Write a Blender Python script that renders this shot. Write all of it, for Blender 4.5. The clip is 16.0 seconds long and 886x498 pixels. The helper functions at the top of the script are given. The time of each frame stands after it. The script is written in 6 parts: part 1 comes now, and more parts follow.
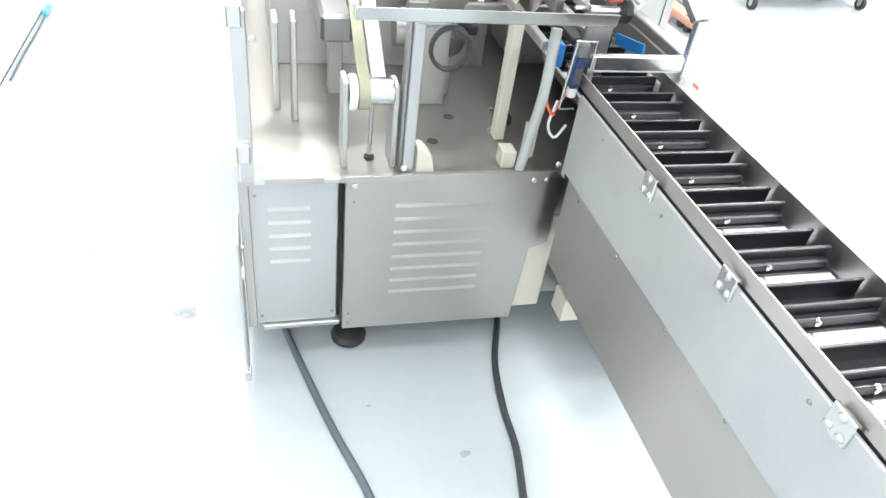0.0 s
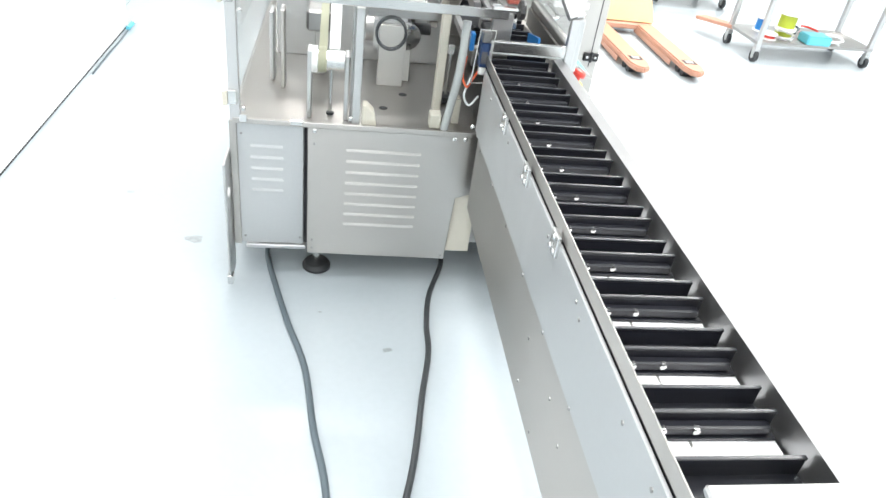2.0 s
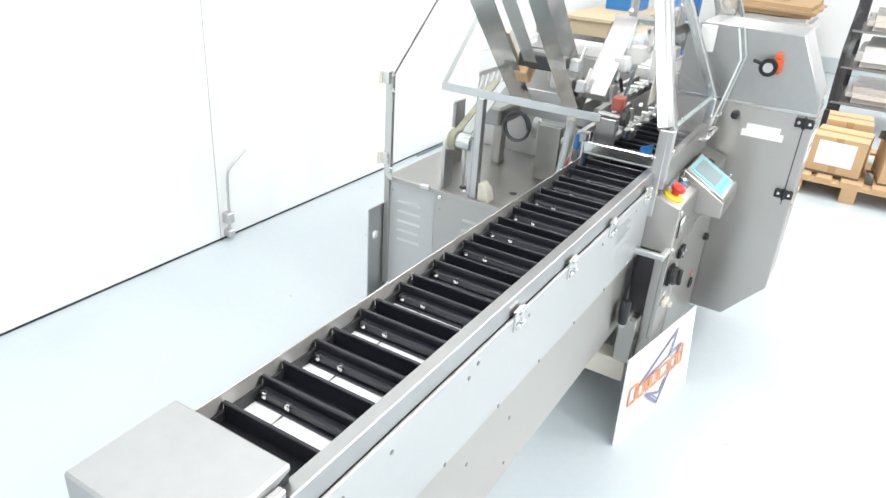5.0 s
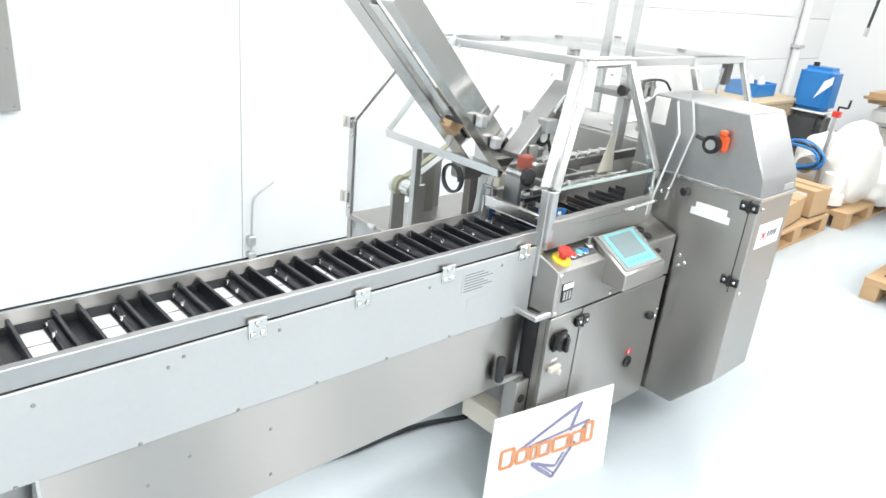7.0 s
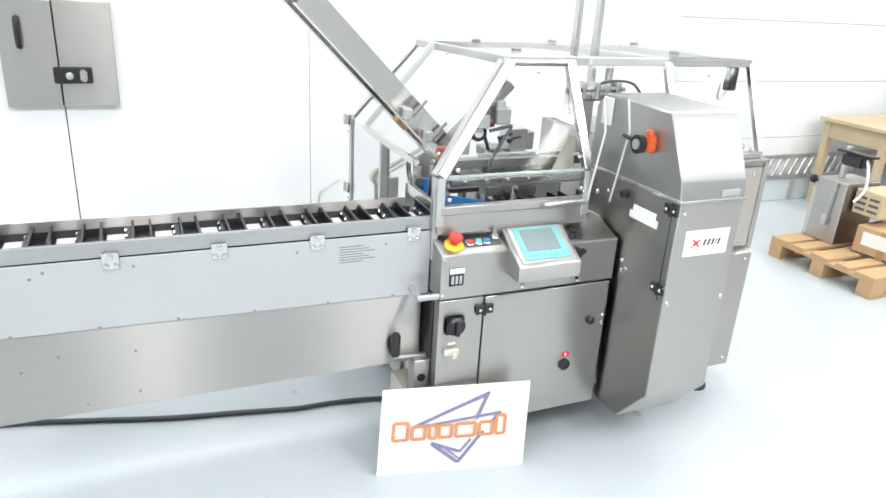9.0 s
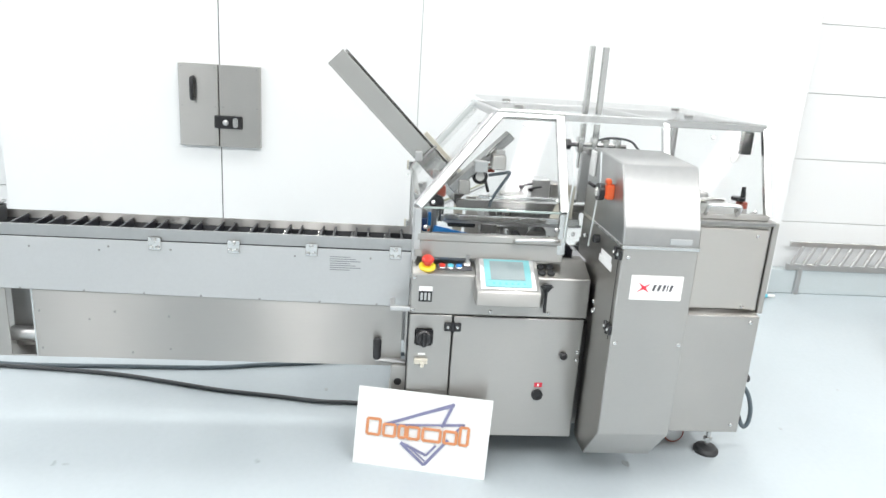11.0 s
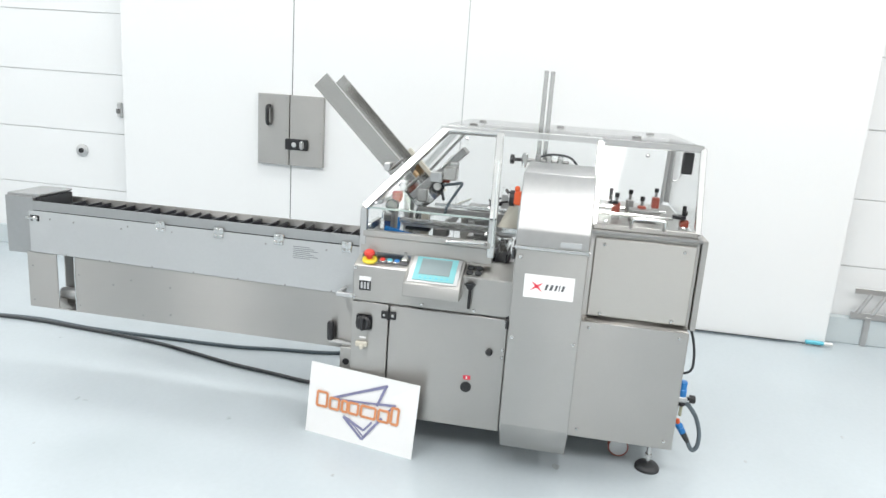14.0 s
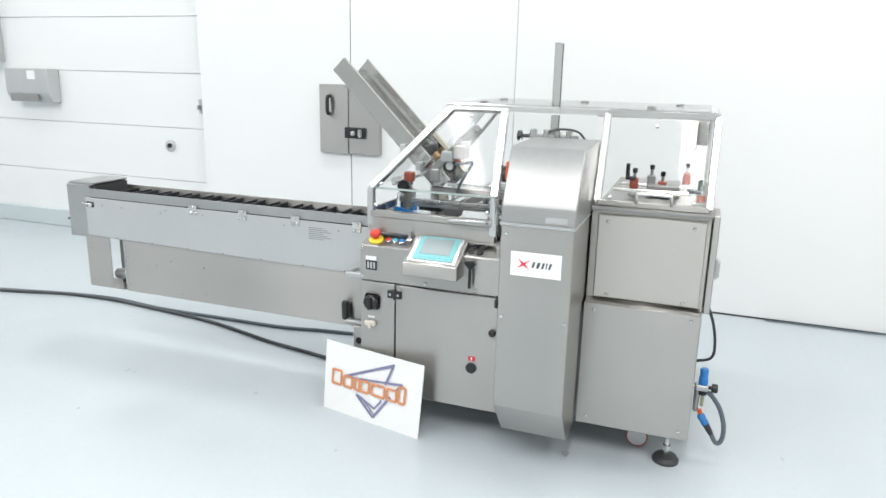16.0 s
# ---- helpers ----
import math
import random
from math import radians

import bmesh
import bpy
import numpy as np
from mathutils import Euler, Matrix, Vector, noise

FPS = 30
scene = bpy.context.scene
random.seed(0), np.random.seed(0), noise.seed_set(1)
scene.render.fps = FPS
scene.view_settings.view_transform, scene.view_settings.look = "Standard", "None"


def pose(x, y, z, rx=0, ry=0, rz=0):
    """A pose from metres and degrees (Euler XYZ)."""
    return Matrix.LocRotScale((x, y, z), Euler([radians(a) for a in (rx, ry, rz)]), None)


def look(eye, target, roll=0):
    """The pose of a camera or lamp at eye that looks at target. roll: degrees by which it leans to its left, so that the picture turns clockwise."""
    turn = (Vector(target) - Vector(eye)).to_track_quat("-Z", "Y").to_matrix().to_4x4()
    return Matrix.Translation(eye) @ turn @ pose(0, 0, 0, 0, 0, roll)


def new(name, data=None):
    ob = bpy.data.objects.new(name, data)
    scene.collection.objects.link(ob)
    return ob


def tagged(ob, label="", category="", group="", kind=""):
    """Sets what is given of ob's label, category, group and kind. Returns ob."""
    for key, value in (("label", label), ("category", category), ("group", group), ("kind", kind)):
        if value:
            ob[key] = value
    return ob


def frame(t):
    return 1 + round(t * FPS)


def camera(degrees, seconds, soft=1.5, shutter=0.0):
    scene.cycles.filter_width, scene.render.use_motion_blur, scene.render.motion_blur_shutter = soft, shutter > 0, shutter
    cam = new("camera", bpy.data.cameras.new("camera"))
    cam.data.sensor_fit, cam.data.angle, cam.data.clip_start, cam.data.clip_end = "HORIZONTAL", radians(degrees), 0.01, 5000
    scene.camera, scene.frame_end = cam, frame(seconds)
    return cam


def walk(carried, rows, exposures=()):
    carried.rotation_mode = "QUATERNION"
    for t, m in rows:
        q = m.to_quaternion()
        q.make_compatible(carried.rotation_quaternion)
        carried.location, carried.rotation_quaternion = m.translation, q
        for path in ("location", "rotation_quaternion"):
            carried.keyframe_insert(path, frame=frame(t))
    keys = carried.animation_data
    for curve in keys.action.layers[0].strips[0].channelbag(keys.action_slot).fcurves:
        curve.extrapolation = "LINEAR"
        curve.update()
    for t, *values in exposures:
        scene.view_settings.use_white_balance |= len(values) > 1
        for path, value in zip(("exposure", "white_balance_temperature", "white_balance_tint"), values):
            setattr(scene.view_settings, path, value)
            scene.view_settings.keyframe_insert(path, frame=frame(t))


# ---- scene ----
cam = camera(64.8, 16.0)
PATH = [
    (0, (1.159, 1.202, 1.633), (1.645, 2.702, 0.402), 8.2),
    (0.5, (1.255, 0.994, 1.664), (1.67, 2.534, 0.457), 9.0),
    (1, (1.271, 0.805, 1.66), (1.635, 2.381, 0.483), 5.1),
    (1.5, (1.323, 0.627, 1.658), (1.688, 2.206, 0.485), 5.2),
    (2, (1.459, 0.464, 1.689), (1.77, 2.095, 0.574), 8.3),
    (2.5, (1.638, 0.417, 1.676), (1.774, 2.095, 0.596), 6.6),
    (3, (1.811, 0.403, 1.683), (1.712, 2.093, 0.618), 7.4),
    (3.2, (1.876, 0.377, 1.688), (1.64, 2.055, 0.625), 6.1),
    (5.3, (2.868, 0.475, 1.699), (1.921, 2.01, 0.835), 5.5),
    (5.5, (2.97, 0.499, 1.708), (1.991, 2.021, 0.856), 6.4),
    (6, (3.142, 0.614, 1.689), (2.019, 2.071, 0.904), 3.4),
    (6.5, (3.308, 0.796, 1.726), (2.05, 2.153, 0.969), 4.1),
    (7, (3.516, 0.962, 1.717), (2.186, 2.256, 0.97), 5.8),
    (7.5, (3.718, 1.139, 1.722), (2.248, 2.259, 0.957), 3.4),
    (8, (3.87, 1.357, 1.716), (2.312, 2.36, 0.963), 3.5),
    (8.5, (4.075, 1.575, 1.705), (2.402, 2.416, 1.004), 2.6),
    (9, (4.285, 1.773, 1.711), (2.584, 2.54, 0.992), 3.5),
    (9.5, (4.407, 2.002, 1.723), (2.633, 2.593, 1.013), 4.2),
    (9.7, (4.454, 2.086, 1.723), (2.64, 2.637, 1.087), 3.5),
    (12, (5.181, 2.849, 1.685), (3.256, 2.778, 1.147), 4.0),
    (12.5, (5.249, 2.993, 1.692), (3.308, 2.836, 1.238), 2.3),
    (13, (5.302, 3.136, 1.657), (3.366, 2.918, 1.205), 1.6),
    (13.5, (5.289, 3.332, 1.653), (3.36, 3.057, 1.203), 1.8),
    (14, (5.215, 3.552, 1.65), (3.294, 3.229, 1.195), 4.0),
    (14.5, (5.205, 3.704, 1.618), (3.302, 3.287, 1.165), 1.8),
    (15, (5.215, 3.866, 1.632), (3.326, 3.428, 1.141), 2.4),
    (15.5, (5.14, 3.975, 1.632), (3.276, 3.438, 1.147), 2.2),
    (16, (5.058, 4.068, 1.608), (3.236, 3.403, 1.118), 1.3),
]
walk(cam, [(t, look(eye, target, roll)) for t, eye, target, roll in PATH], [(0.0, 0.95), (1.5, 0.9), (2.5, 0.65), (5.5, 0.44), (9.0, 0.30), (12.5, 0.01), (16.0, -0.05)])


# ---- world and light ----
world = bpy.data.worlds.new("world")
scene.world = world
world.use_nodes = True
world.node_tree.nodes["Background"].inputs[0].default_value = (1.0, 0.99, 0.97, 1)
world.node_tree.nodes["Background"].inputs[1].default_value = 0.1


def ceiling_lamp(x, y, sx, sy, watts):
    lamp = bpy.data.lights.new("ceiling_lamp", "AREA")
    lamp.shape, lamp.size, lamp.size_y, lamp.energy = "RECTANGLE", sx, sy, watts
    lamp.color = (1.0, 0.985, 0.965)
    ob = new("ceiling_lamp", lamp)
    ob.matrix_world = pose(x, y, 4.34)


# Row at 5.7 follows reflections in the steel; row at 1.3 is added, unseen.
for k, ly in enumerate((-5.2, -2.9, -0.6, 1.7, 4.0, 6.3, 8.6)):
    # Watts rise along y to brighten the far end.
    ceiling_lamp(5.7, ly, 2.4, 0.26, 60 + 9 * k)
    ceiling_lamp(1.3, ly, 0.9, 0.4, 20 + 4 * k)


# ---- materials ----
def nodes_of(name):
    m = bpy.data.materials.new(name)
    m.use_nodes = True
    nt = m.node_tree
    return m, nt, nt.nodes["Principled BSDF"]


def surface(name, color, rough=0.5, metal=0.0, vary=0.08, scale=6.0, stretch=(1, 1, 1), bump=0.02, grain=60.0, rough_vary=0.1,
            stain=0.0, stain_color=(0.2, 0.2, 0.2), coat=0.0, specks=0.0, grainy=0.0):
    """A node material with two scales of variation, grain relief and optional stains."""
    m, nt, p = nodes_of(name)
    N, L = nt.nodes.new, nt.links.new
    co = N("ShaderNodeTexCoord")
    mp = N("ShaderNodeMapping")
    mp.inputs["Scale"].default_value = stretch
    L(co.outputs["Object"], mp.inputs[0])
    big, fine = N("ShaderNodeTexNoise"), N("ShaderNodeTexNoise")
    big.inputs["Scale"].default_value, big.inputs["Detail"].default_value = scale, 5
    fine.inputs["Scale"].default_value, fine.inputs["Detail"].default_value = grain, 3
    L(co.outputs["Object"], big.inputs[0])
    L(mp.outputs[0], fine.inputs[0])
    mix = N("ShaderNodeMix")
    mix.data_type = "RGBA"
    lo = [max(0, c * (1 - vary)) for c in color]
    hi = [min(1, c * (1 + vary)) for c in color]
    mix.inputs[6].default_value, mix.inputs[7].default_value = (*lo, 1), (*hi, 1)
    add = N("ShaderNodeMath")
    add.operation = "ADD"
    half = N("ShaderNodeMath")
    half.operation, half.inputs[1].default_value = "MULTIPLY", 0.5
    L(big.outputs[0], add.inputs[0])
    L(fine.outputs[0], add.inputs[1])
    L(add.outputs[0], half.inputs[0])
    L(half.outputs[0], mix.inputs[0])
    out = mix.outputs[2]
    if stain:
        spots = N("ShaderNodeTexNoise")
        spots.inputs["Scale"].default_value, spots.inputs["Detail"].default_value = scale * 0.6, 8
        L(co.outputs["Object"], spots.inputs[0])
        ramp = N("ShaderNodeMapRange")
        ramp.inputs[1].default_value, ramp.inputs[2].default_value = 0.56, 0.72
        ramp.inputs[4].default_value = stain
        L(spots.outputs[0], ramp.inputs[0])
        mix2 = N("ShaderNodeMix")
        mix2.data_type = "RGBA"
        mix2.inputs[7].default_value = (*stain_color, 1)
        L(ramp.outputs[0], mix2.inputs[0])
        L(out, mix2.inputs[6])
        out = mix2.outputs[2]
    if specks:
        dots = N("ShaderNodeTexNoise")
        dots.inputs["Scale"].default_value, dots.inputs["Detail"].default_value = 5.0, 3
        L(co.outputs["Object"], dots.inputs[0])
        r2 = N("ShaderNodeMapRange")
        r2.inputs[1].default_value, r2.inputs[2].default_value, r2.inputs[4].default_value = 0.735, 0.76, specks
        L(dots.outputs[0], r2.inputs[0])
        mix3 = N("ShaderNodeMix")
        mix3.data_type = "RGBA"
        mix3.inputs[7].default_value = (0.22, 0.24, 0.25, 1)
        L(r2.outputs[0], mix3.inputs[0])
        L(out, mix3.inputs[6])
        out = mix3.outputs[2]
    if grainy:
        p.inputs["Anisotropic"].default_value = grainy
        p.inputs["Anisotropic Rotation"].default_value = 0.25
        tn = N("ShaderNodeTangent")
        tn.direction_type, tn.axis = "RADIAL", "Z"
        L(tn.outputs[0], p.inputs["Tangent"])
    L(out, p.inputs["Base Color"])
    rr = N("ShaderNodeMapRange")
    rr.inputs[3].default_value, rr.inputs[4].default_value = max(0.02, rough - rough_vary), min(1, rough + rough_vary)
    L(half.outputs[0], rr.inputs[0])
    L(rr.outputs[0], p.inputs["Roughness"])
    p.inputs["Metallic"].default_value = metal
    p.inputs["Coat Weight"].default_value = coat
    if bump:
        b = N("ShaderNodeBump")
        b.inputs["Strength"].default_value, b.inputs["Distance"].default_value = bump, 0.004
        L(fine.outputs[0], b.inputs["Height"])
        L(b.outputs[0], p.inputs["Normal"])
    return m


def clear_sheet(name, tint, gloss):
    """Clear plastic: see-through, with a gloss that grows at grazing angles."""
    m = bpy.data.materials.new(name)
    m.use_nodes = True
    nt = m.node_tree
    nt.nodes.clear()
    N, L = nt.nodes.new, nt.links.new
    o, mix, t, g, f = N("ShaderNodeOutputMaterial"), N("ShaderNodeMixShader"), N("ShaderNodeBsdfTransparent"), N("ShaderNodeBsdfGlossy"), N("ShaderNodeLayerWeight")
    t.inputs[0].default_value = (*tint, 1)
    g.inputs["Roughness"].default_value = gloss
    f.inputs[0].default_value = 0.5
    pw, ma = N("ShaderNodeMath"), N("ShaderNodeMath")
    pw.operation, pw.inputs[1].default_value = "POWER", 5
    ma.operation, ma.inputs[1].default_value, ma.inputs[2].default_value = "MULTIPLY_ADD", 0.6, 0.006
    L(f.outputs["Facing"], pw.inputs[0])
    L(pw.outputs[0], ma.inputs[0])
    L(ma.outputs[0], mix.inputs[0])
    L(t.outputs[0], mix.inputs[1])
    L(g.outputs[0], mix.inputs[2])
    L(mix.outputs[0], o.inputs[0])
    return m


STEEL = surface("brushed_steel", (0.45, 0.44, 0.424), 0.36, 1.0, 0.14, 3.6, (6, 6, 160), 0.002, 9.0, 0.03, grainy=0.9)
STEEL_H = surface("brushed_steel_along", (0.485, 0.473, 0.456), 0.36, 1.0, 0.10, 3.2, (6, 0.5, 160), 0.002, 12.0, 0.015, grainy=1.0)
STEEL_DK = surface("worn_steel", (0.36, 0.355, 0.35), 0.36, 1.0, 0.14, 5.0, (8, 8, 40), 0.06, 20.0, 0.1)
STEEL_BR = surface("bright_steel", (0.66, 0.66, 0.65), 0.22, 1.0, 0.06, 8.0, (1, 1, 1), 0.02, 120.0, 0.06)
BEDST = surface("bed_steel", (0.38, 0.365, 0.345), 0.36, 1.0, 0.16, 4.0, (8, 3, 1), 0.03, 14.0, 0.08)
HEAD = surface("satin_steel", (0.45, 0.452, 0.452), 0.38, 1.0, 0.10, 5.0, (1, 1, 1), 0.004, 40.0, 0.06)
COVER = surface("satin_cover", (0.56, 0.54, 0.51), 0.42, 1.0, 0.09, 3.0, (2, 2, 40), 0.003, 20.0, 0.06, grainy=0.6)
CHUTE = surface("polished_steel", (0.55, 0.545, 0.53), 0.16, 1.0, 0.10, 4.0, (4, 1, 1), 0.01, 12.0, 0.05)
ALU = surface("aluminium", (0.60, 0.60, 0.60), 0.42, 1.0, 0.06, 7.0, (2, 2, 30), 0.03, 30.0, 0.08)
PANEL = surface("pale_sheet", (0.51, 0.522, 0.528), 0.36, 0.5, 0.07, 4.0, (1, 1, 1), 0.02, 90.0, 0.08, 0.25, (0.72, 0.73, 0.73))
CREAM = surface("cream_paint", (0.62, 0.59, 0.51), 0.45, 0.0, 0.05, 5.0, bump=0.02)
# Stain holds dirt mottling and also paints in soft cloudy floor reflections.
FLOOR = surface("painted_floor", (0.485, 0.54, 0.572), 0.22, 0.0, 0.06, 1.4, (1, 1, 1), 0.02, 38.0, 0.07, 0.5, (0.43, 0.485, 0.51), specks=0.4)
WALL = surface("white_panel", (0.83, 0.845, 0.85), 0.42, 0.0, 0.015, 0.8, (1, 1, 1), 0.02, 30.0, 0.05)
SCUFF = surface("floor_scuff", (0.34, 0.37, 0.385), 0.5, 0.0, 0.3, 60.0, bump=0.0)
PLINTH = surface("plinth_paint", (0.56, 0.62, 0.64), 0.5, 0.0, 0.06, 3.0, bump=0.04)
# Grey of the unseen east wall, chosen to darken reflections in the steel.
HALL = surface("grey_dimming_wall", (0.52, 0.53, 0.53), 0.6, 0.0, 0.05, 0.8, (1, 1, 1), 0.02, 30.0, 0.05)
CEIL = surface("ceiling_paint", (0.82, 0.83, 0.83), 0.7, 0.0, 0.02, 1.0, bump=0.0)
BLACK = surface("black_plastic", (0.018, 0.018, 0.02), 0.32, 0.0, 0.2, 20.0, (1, 1, 1), 0.03, 150.0, 0.1)
SLAT = surface("black_slat", (0.013, 0.014, 0.019), 0.3, 0.0, 0.15, 6.0, (1, 1, 1), 0.01, 60.0, 0.05)
RUBBER = surface("rubber", (0.03, 0.032, 0.035), 0.55, 0.0, 0.2, 12.0, bump=0.05)
CABLE = surface("cable_grey", (0.10, 0.13, 0.15), 0.45, 0.0, 0.15, 9.0, bump=0.03)
CABLE_BK = surface("cable_black", (0.035, 0.04, 0.045), 0.42, 0.0, 0.15, 9.0, bump=0.03)
RED = surface("red_plastic", (0.62, 0.045, 0.03), 0.3, 0.0, 0.06, 20.0, bump=0.0)
ORANGE = surface("orange_plastic", (0.72, 0.12, 0.035), 0.35, 0.0, 0.08, 20.0, bump=0.0)
MAROON = surface("dull_red_plastic", (0.33, 0.075, 0.05), 0.42, 0.0, 0.12, 20.0, bump=0.01)
YELLOW = surface("yellow_plastic", (0.80, 0.62, 0.03), 0.35, 0.0, 0.06, 20.0, bump=0.0)
BLUE = surface("blue_plastic", (0.02, 0.19, 0.52), 0.32, 0.0, 0.08, 12.0, bump=0.01)
SKYBLUE = surface("cyan_plastic", (0.12, 0.50, 0.62), 0.35, 0.0, 0.06, 12.0, bump=0.0)
NAVY = surface("navy_plastic", (0.02, 0.05, 0.15), 0.35, 0.0, 0.1, 12.0, bump=0.0)
CYAN = surface("screen_frame", (0.20, 0.50, 0.53), 0.5, 0.0, 0.04, 12.0, bump=0.0)
SCREEN = surface("screen_glass", (0.22, 0.28, 0.29), 0.34, 0.0, 0.06, 9.0, bump=0.0)
BEDWHITE = surface("white_slide", (0.86, 0.86, 0.88), 0.35, 0.0, 0.05, 6.0, bump=0.01)
WHITE = surface("white_plastic", (0.78, 0.78, 0.76), 0.4, 0.0, 0.03, 10.0, bump=0.0)
PAPER = surface("white_paper", (0.84, 0.84, 0.84), 0.55, 0.0, 0.02, 5.0, bump=0.0)
VIOLET = surface("violet_ink", (0.22, 0.22, 0.36), 0.5, 0.0, 0.25, 14.0, bump=0.0)
INK = surface("dark_ink", (0.10, 0.10, 0.11), 0.5, 0.0, 0.1, 10.0, bump=0.0)
NOTE = surface("grey_print", (0.22, 0.23, 0.24), 0.5, 0.0, 0.2, 30.0, bump=0.0)
FADED = surface("faded_ink", (0.44, 0.46, 0.46), 0.5, 0.1, 0.1, 10.0, bump=0.0)
INK_OR = surface("orange_ink", (0.66, 0.27, 0.12), 0.5, 0.0, 0.06, 10.0, bump=0.0)
INK_RED = surface("red_ink", (0.70, 0.04, 0.07), 0.5, 0.0, 0.06, 10.0, bump=0.0)
WOOD = surface("pallet_wood", (0.50, 0.33, 0.18), 0.7, 0.0, 0.28, 3.0, (3, 40, 40), 0.25, 3.0, 0.1, 0.4, (0.36, 0.24, 0.14))
BENCH = surface("bench_wood", (0.56, 0.45, 0.30), 0.6, 0.0, 0.18, 3.0, (3, 30, 30), 0.1, 4.0, 0.1)
CARD = surface("cardboard", (0.50, 0.34, 0.19), 0.75, 0.0, 0.10, 4.0, (1, 1, 30), 0.06, 10.0, 0.08)
TAPE = surface("brown_tape", (0.42, 0.27, 0.13), 0.25, 0.0, 0.08, 8.0, bump=0.0)
TRUCK = surface("orange_truck_paint", (0.50, 0.26, 0.18), 0.42, 0.0, 0.22, 6.0, (1, 1, 1), 0.06, 40.0, 0.1, 0.5, (0.42, 0.27, 0.19))
TRUCK_Y = surface("yellow_truck_paint", (0.85, 0.61, 0.32), 0.4, 0.0, 0.12, 5.0, bump=0.02)
FILM = surface("stretch_film", (0.62, 0.57, 0.52), 0.22, 0.0, 0.18, 5.0, (1, 1, 8), 0.5, 14.0, 0.1)
FILM_BK = surface("dark_stretch_film", (0.06, 0.06, 0.065), 0.2, 0.0, 0.5, 6.0, (1, 1, 10), 0.6, 12.0, 0.08, 0.8, (0.30, 0.30, 0.31))
BAG = surface("white_bag", (0.78, 0.77, 0.74), 0.45, 0.0, 0.06, 6.0, (1, 1, 1), 0.5, 10.0, 0.1)
BELT = surface("olive_belt", (0.34, 0.34, 0.24), 0.5, 0.0, 0.1, 10.0, bump=0.02)
LIME = surface("lime_wire", (0.36, 0.42, 0.03), 0.45, 0.0, 0.15, 40.0, (1, 1, 60), 0.3, 6.0)
CLEAR = clear_sheet("clear_guard", (0.982, 0.986, 0.986), 0.03)
EDGE = surface("cut_plastic_edge", (0.72, 0.76, 0.76), 0.3, 0.0, 0.05, 20.0, bump=0.0)
GREENEDGE = surface("glass_edge", (0.42, 0.50, 0.48), 0.2, 0.0, 0.05, 20.0, bump=0.0)


# ---- building helpers ----
def B():
    return bmesh.new()


def soft_edges(bm, bevel, seg=1):
    if bevel:
        bmesh.ops.bevel(bm, geom=bm.edges[:], offset=bevel, segments=seg, affect="EDGES", clamp_overlap=True)
    return bm


def merge(bm, other):
    me = bpy.data.meshes.new("tmp")
    other.to_mesh(me)
    other.free()
    bm.from_mesh(me)
    bpy.data.meshes.remove(me)
    return bm


def box(x0, x1, y0, y1, z0, z1, bevel=0.0, seg=1, bm=None):
    b = B()
    bmesh.ops.create_cube(b, size=1, matrix=Matrix.LocRotScale(((x0 + x1) / 2, (y0 + y1) / 2, (z0 + z1) / 2), None, (abs(x1 - x0), abs(y1 - y0), abs(z1 - z0))))
    soft_edges(b, bevel, seg)
    return merge(bm, b) if bm else b


def prism(pts, push, bevel=0.0, bm=None, seg=1):
    """A polygon of 3D points pushed along a vector."""
    b = B()
    f = b.faces.new([b.verts.new(p) for p in pts])
    r = bmesh.ops.extrude_face_region(b, geom=[f])
    bmesh.ops.translate(b, verts=[g for g in r["geom"] if isinstance(g, bmesh.types.BMVert)], vec=push)
    bmesh.ops.recalc_face_normals(b, faces=b.faces[:])
    soft_edges(b, bevel, seg)
    return merge(bm, b) if bm else b


def sheet(pts, thick, bm=None, bevel=0.0):
    n = (Vector(pts[1]) - Vector(pts[0])).cross(Vector(pts[2]) - Vector(pts[0])).normalized() * thick
    return prism(pts, n, bevel, bm)


def bar(p0, p1, w, h, up=(0, 0, 1), bevel=0.0, bm=None):
    p0, p1 = Vector(p0), Vector(p1)
    d = (p1 - p0).normalized()
    s = d.cross(Vector(up))
    if s.length < 1e-4:
        s = d.cross(Vector((1, 0, 0)))
    s = s.normalized() * w / 2
    u = s.cross(d).normalized() * h / 2
    return prism([p0 + s + u, p0 - s + u, p0 - s - u, p0 + s - u], p1 - p0, bevel, bm)


def lathe(base, axis, profile, seg=20, bm=None):
    """A turned shape: (radius, height) pairs along an axis from base."""
    b = B()
    q = Vector(axis).normalized().to_track_quat("Z", "Y").to_matrix().to_4x4()
    m = Matrix.Translation(base) @ q
    rings = []
    for r, h in profile:
        rings.append([b.verts.new(m @ Vector((r * math.cos(2 * math.pi * i / seg), r * math.sin(2 * math.pi * i / seg), h))) for i in range(seg)])
    for a, c in zip(rings, rings[1:]):
        for i in range(seg):
            b.faces.new((a[i], a[(i + 1) % seg], c[(i + 1) % seg], c[i]))
    b.faces.new(rings[0][::-1])
    b.faces.new(rings[-1])
    bmesh.ops.recalc_face_normals(b, faces=b.faces[:])
    return merge(bm, b) if bm else b


def rod(p0, p1, r, seg=14, bm=None, bevel=0.0):
    v = Vector(p1) - Vector(p0)
    e = min(bevel, r * 0.5)
    prof = [(r, 0), (r, v.length)] if not e else [(r - e, 0), (r, e), (r, v.length - e), (r - e, v.length)]
    return lathe(p0, v, prof, seg, bm)


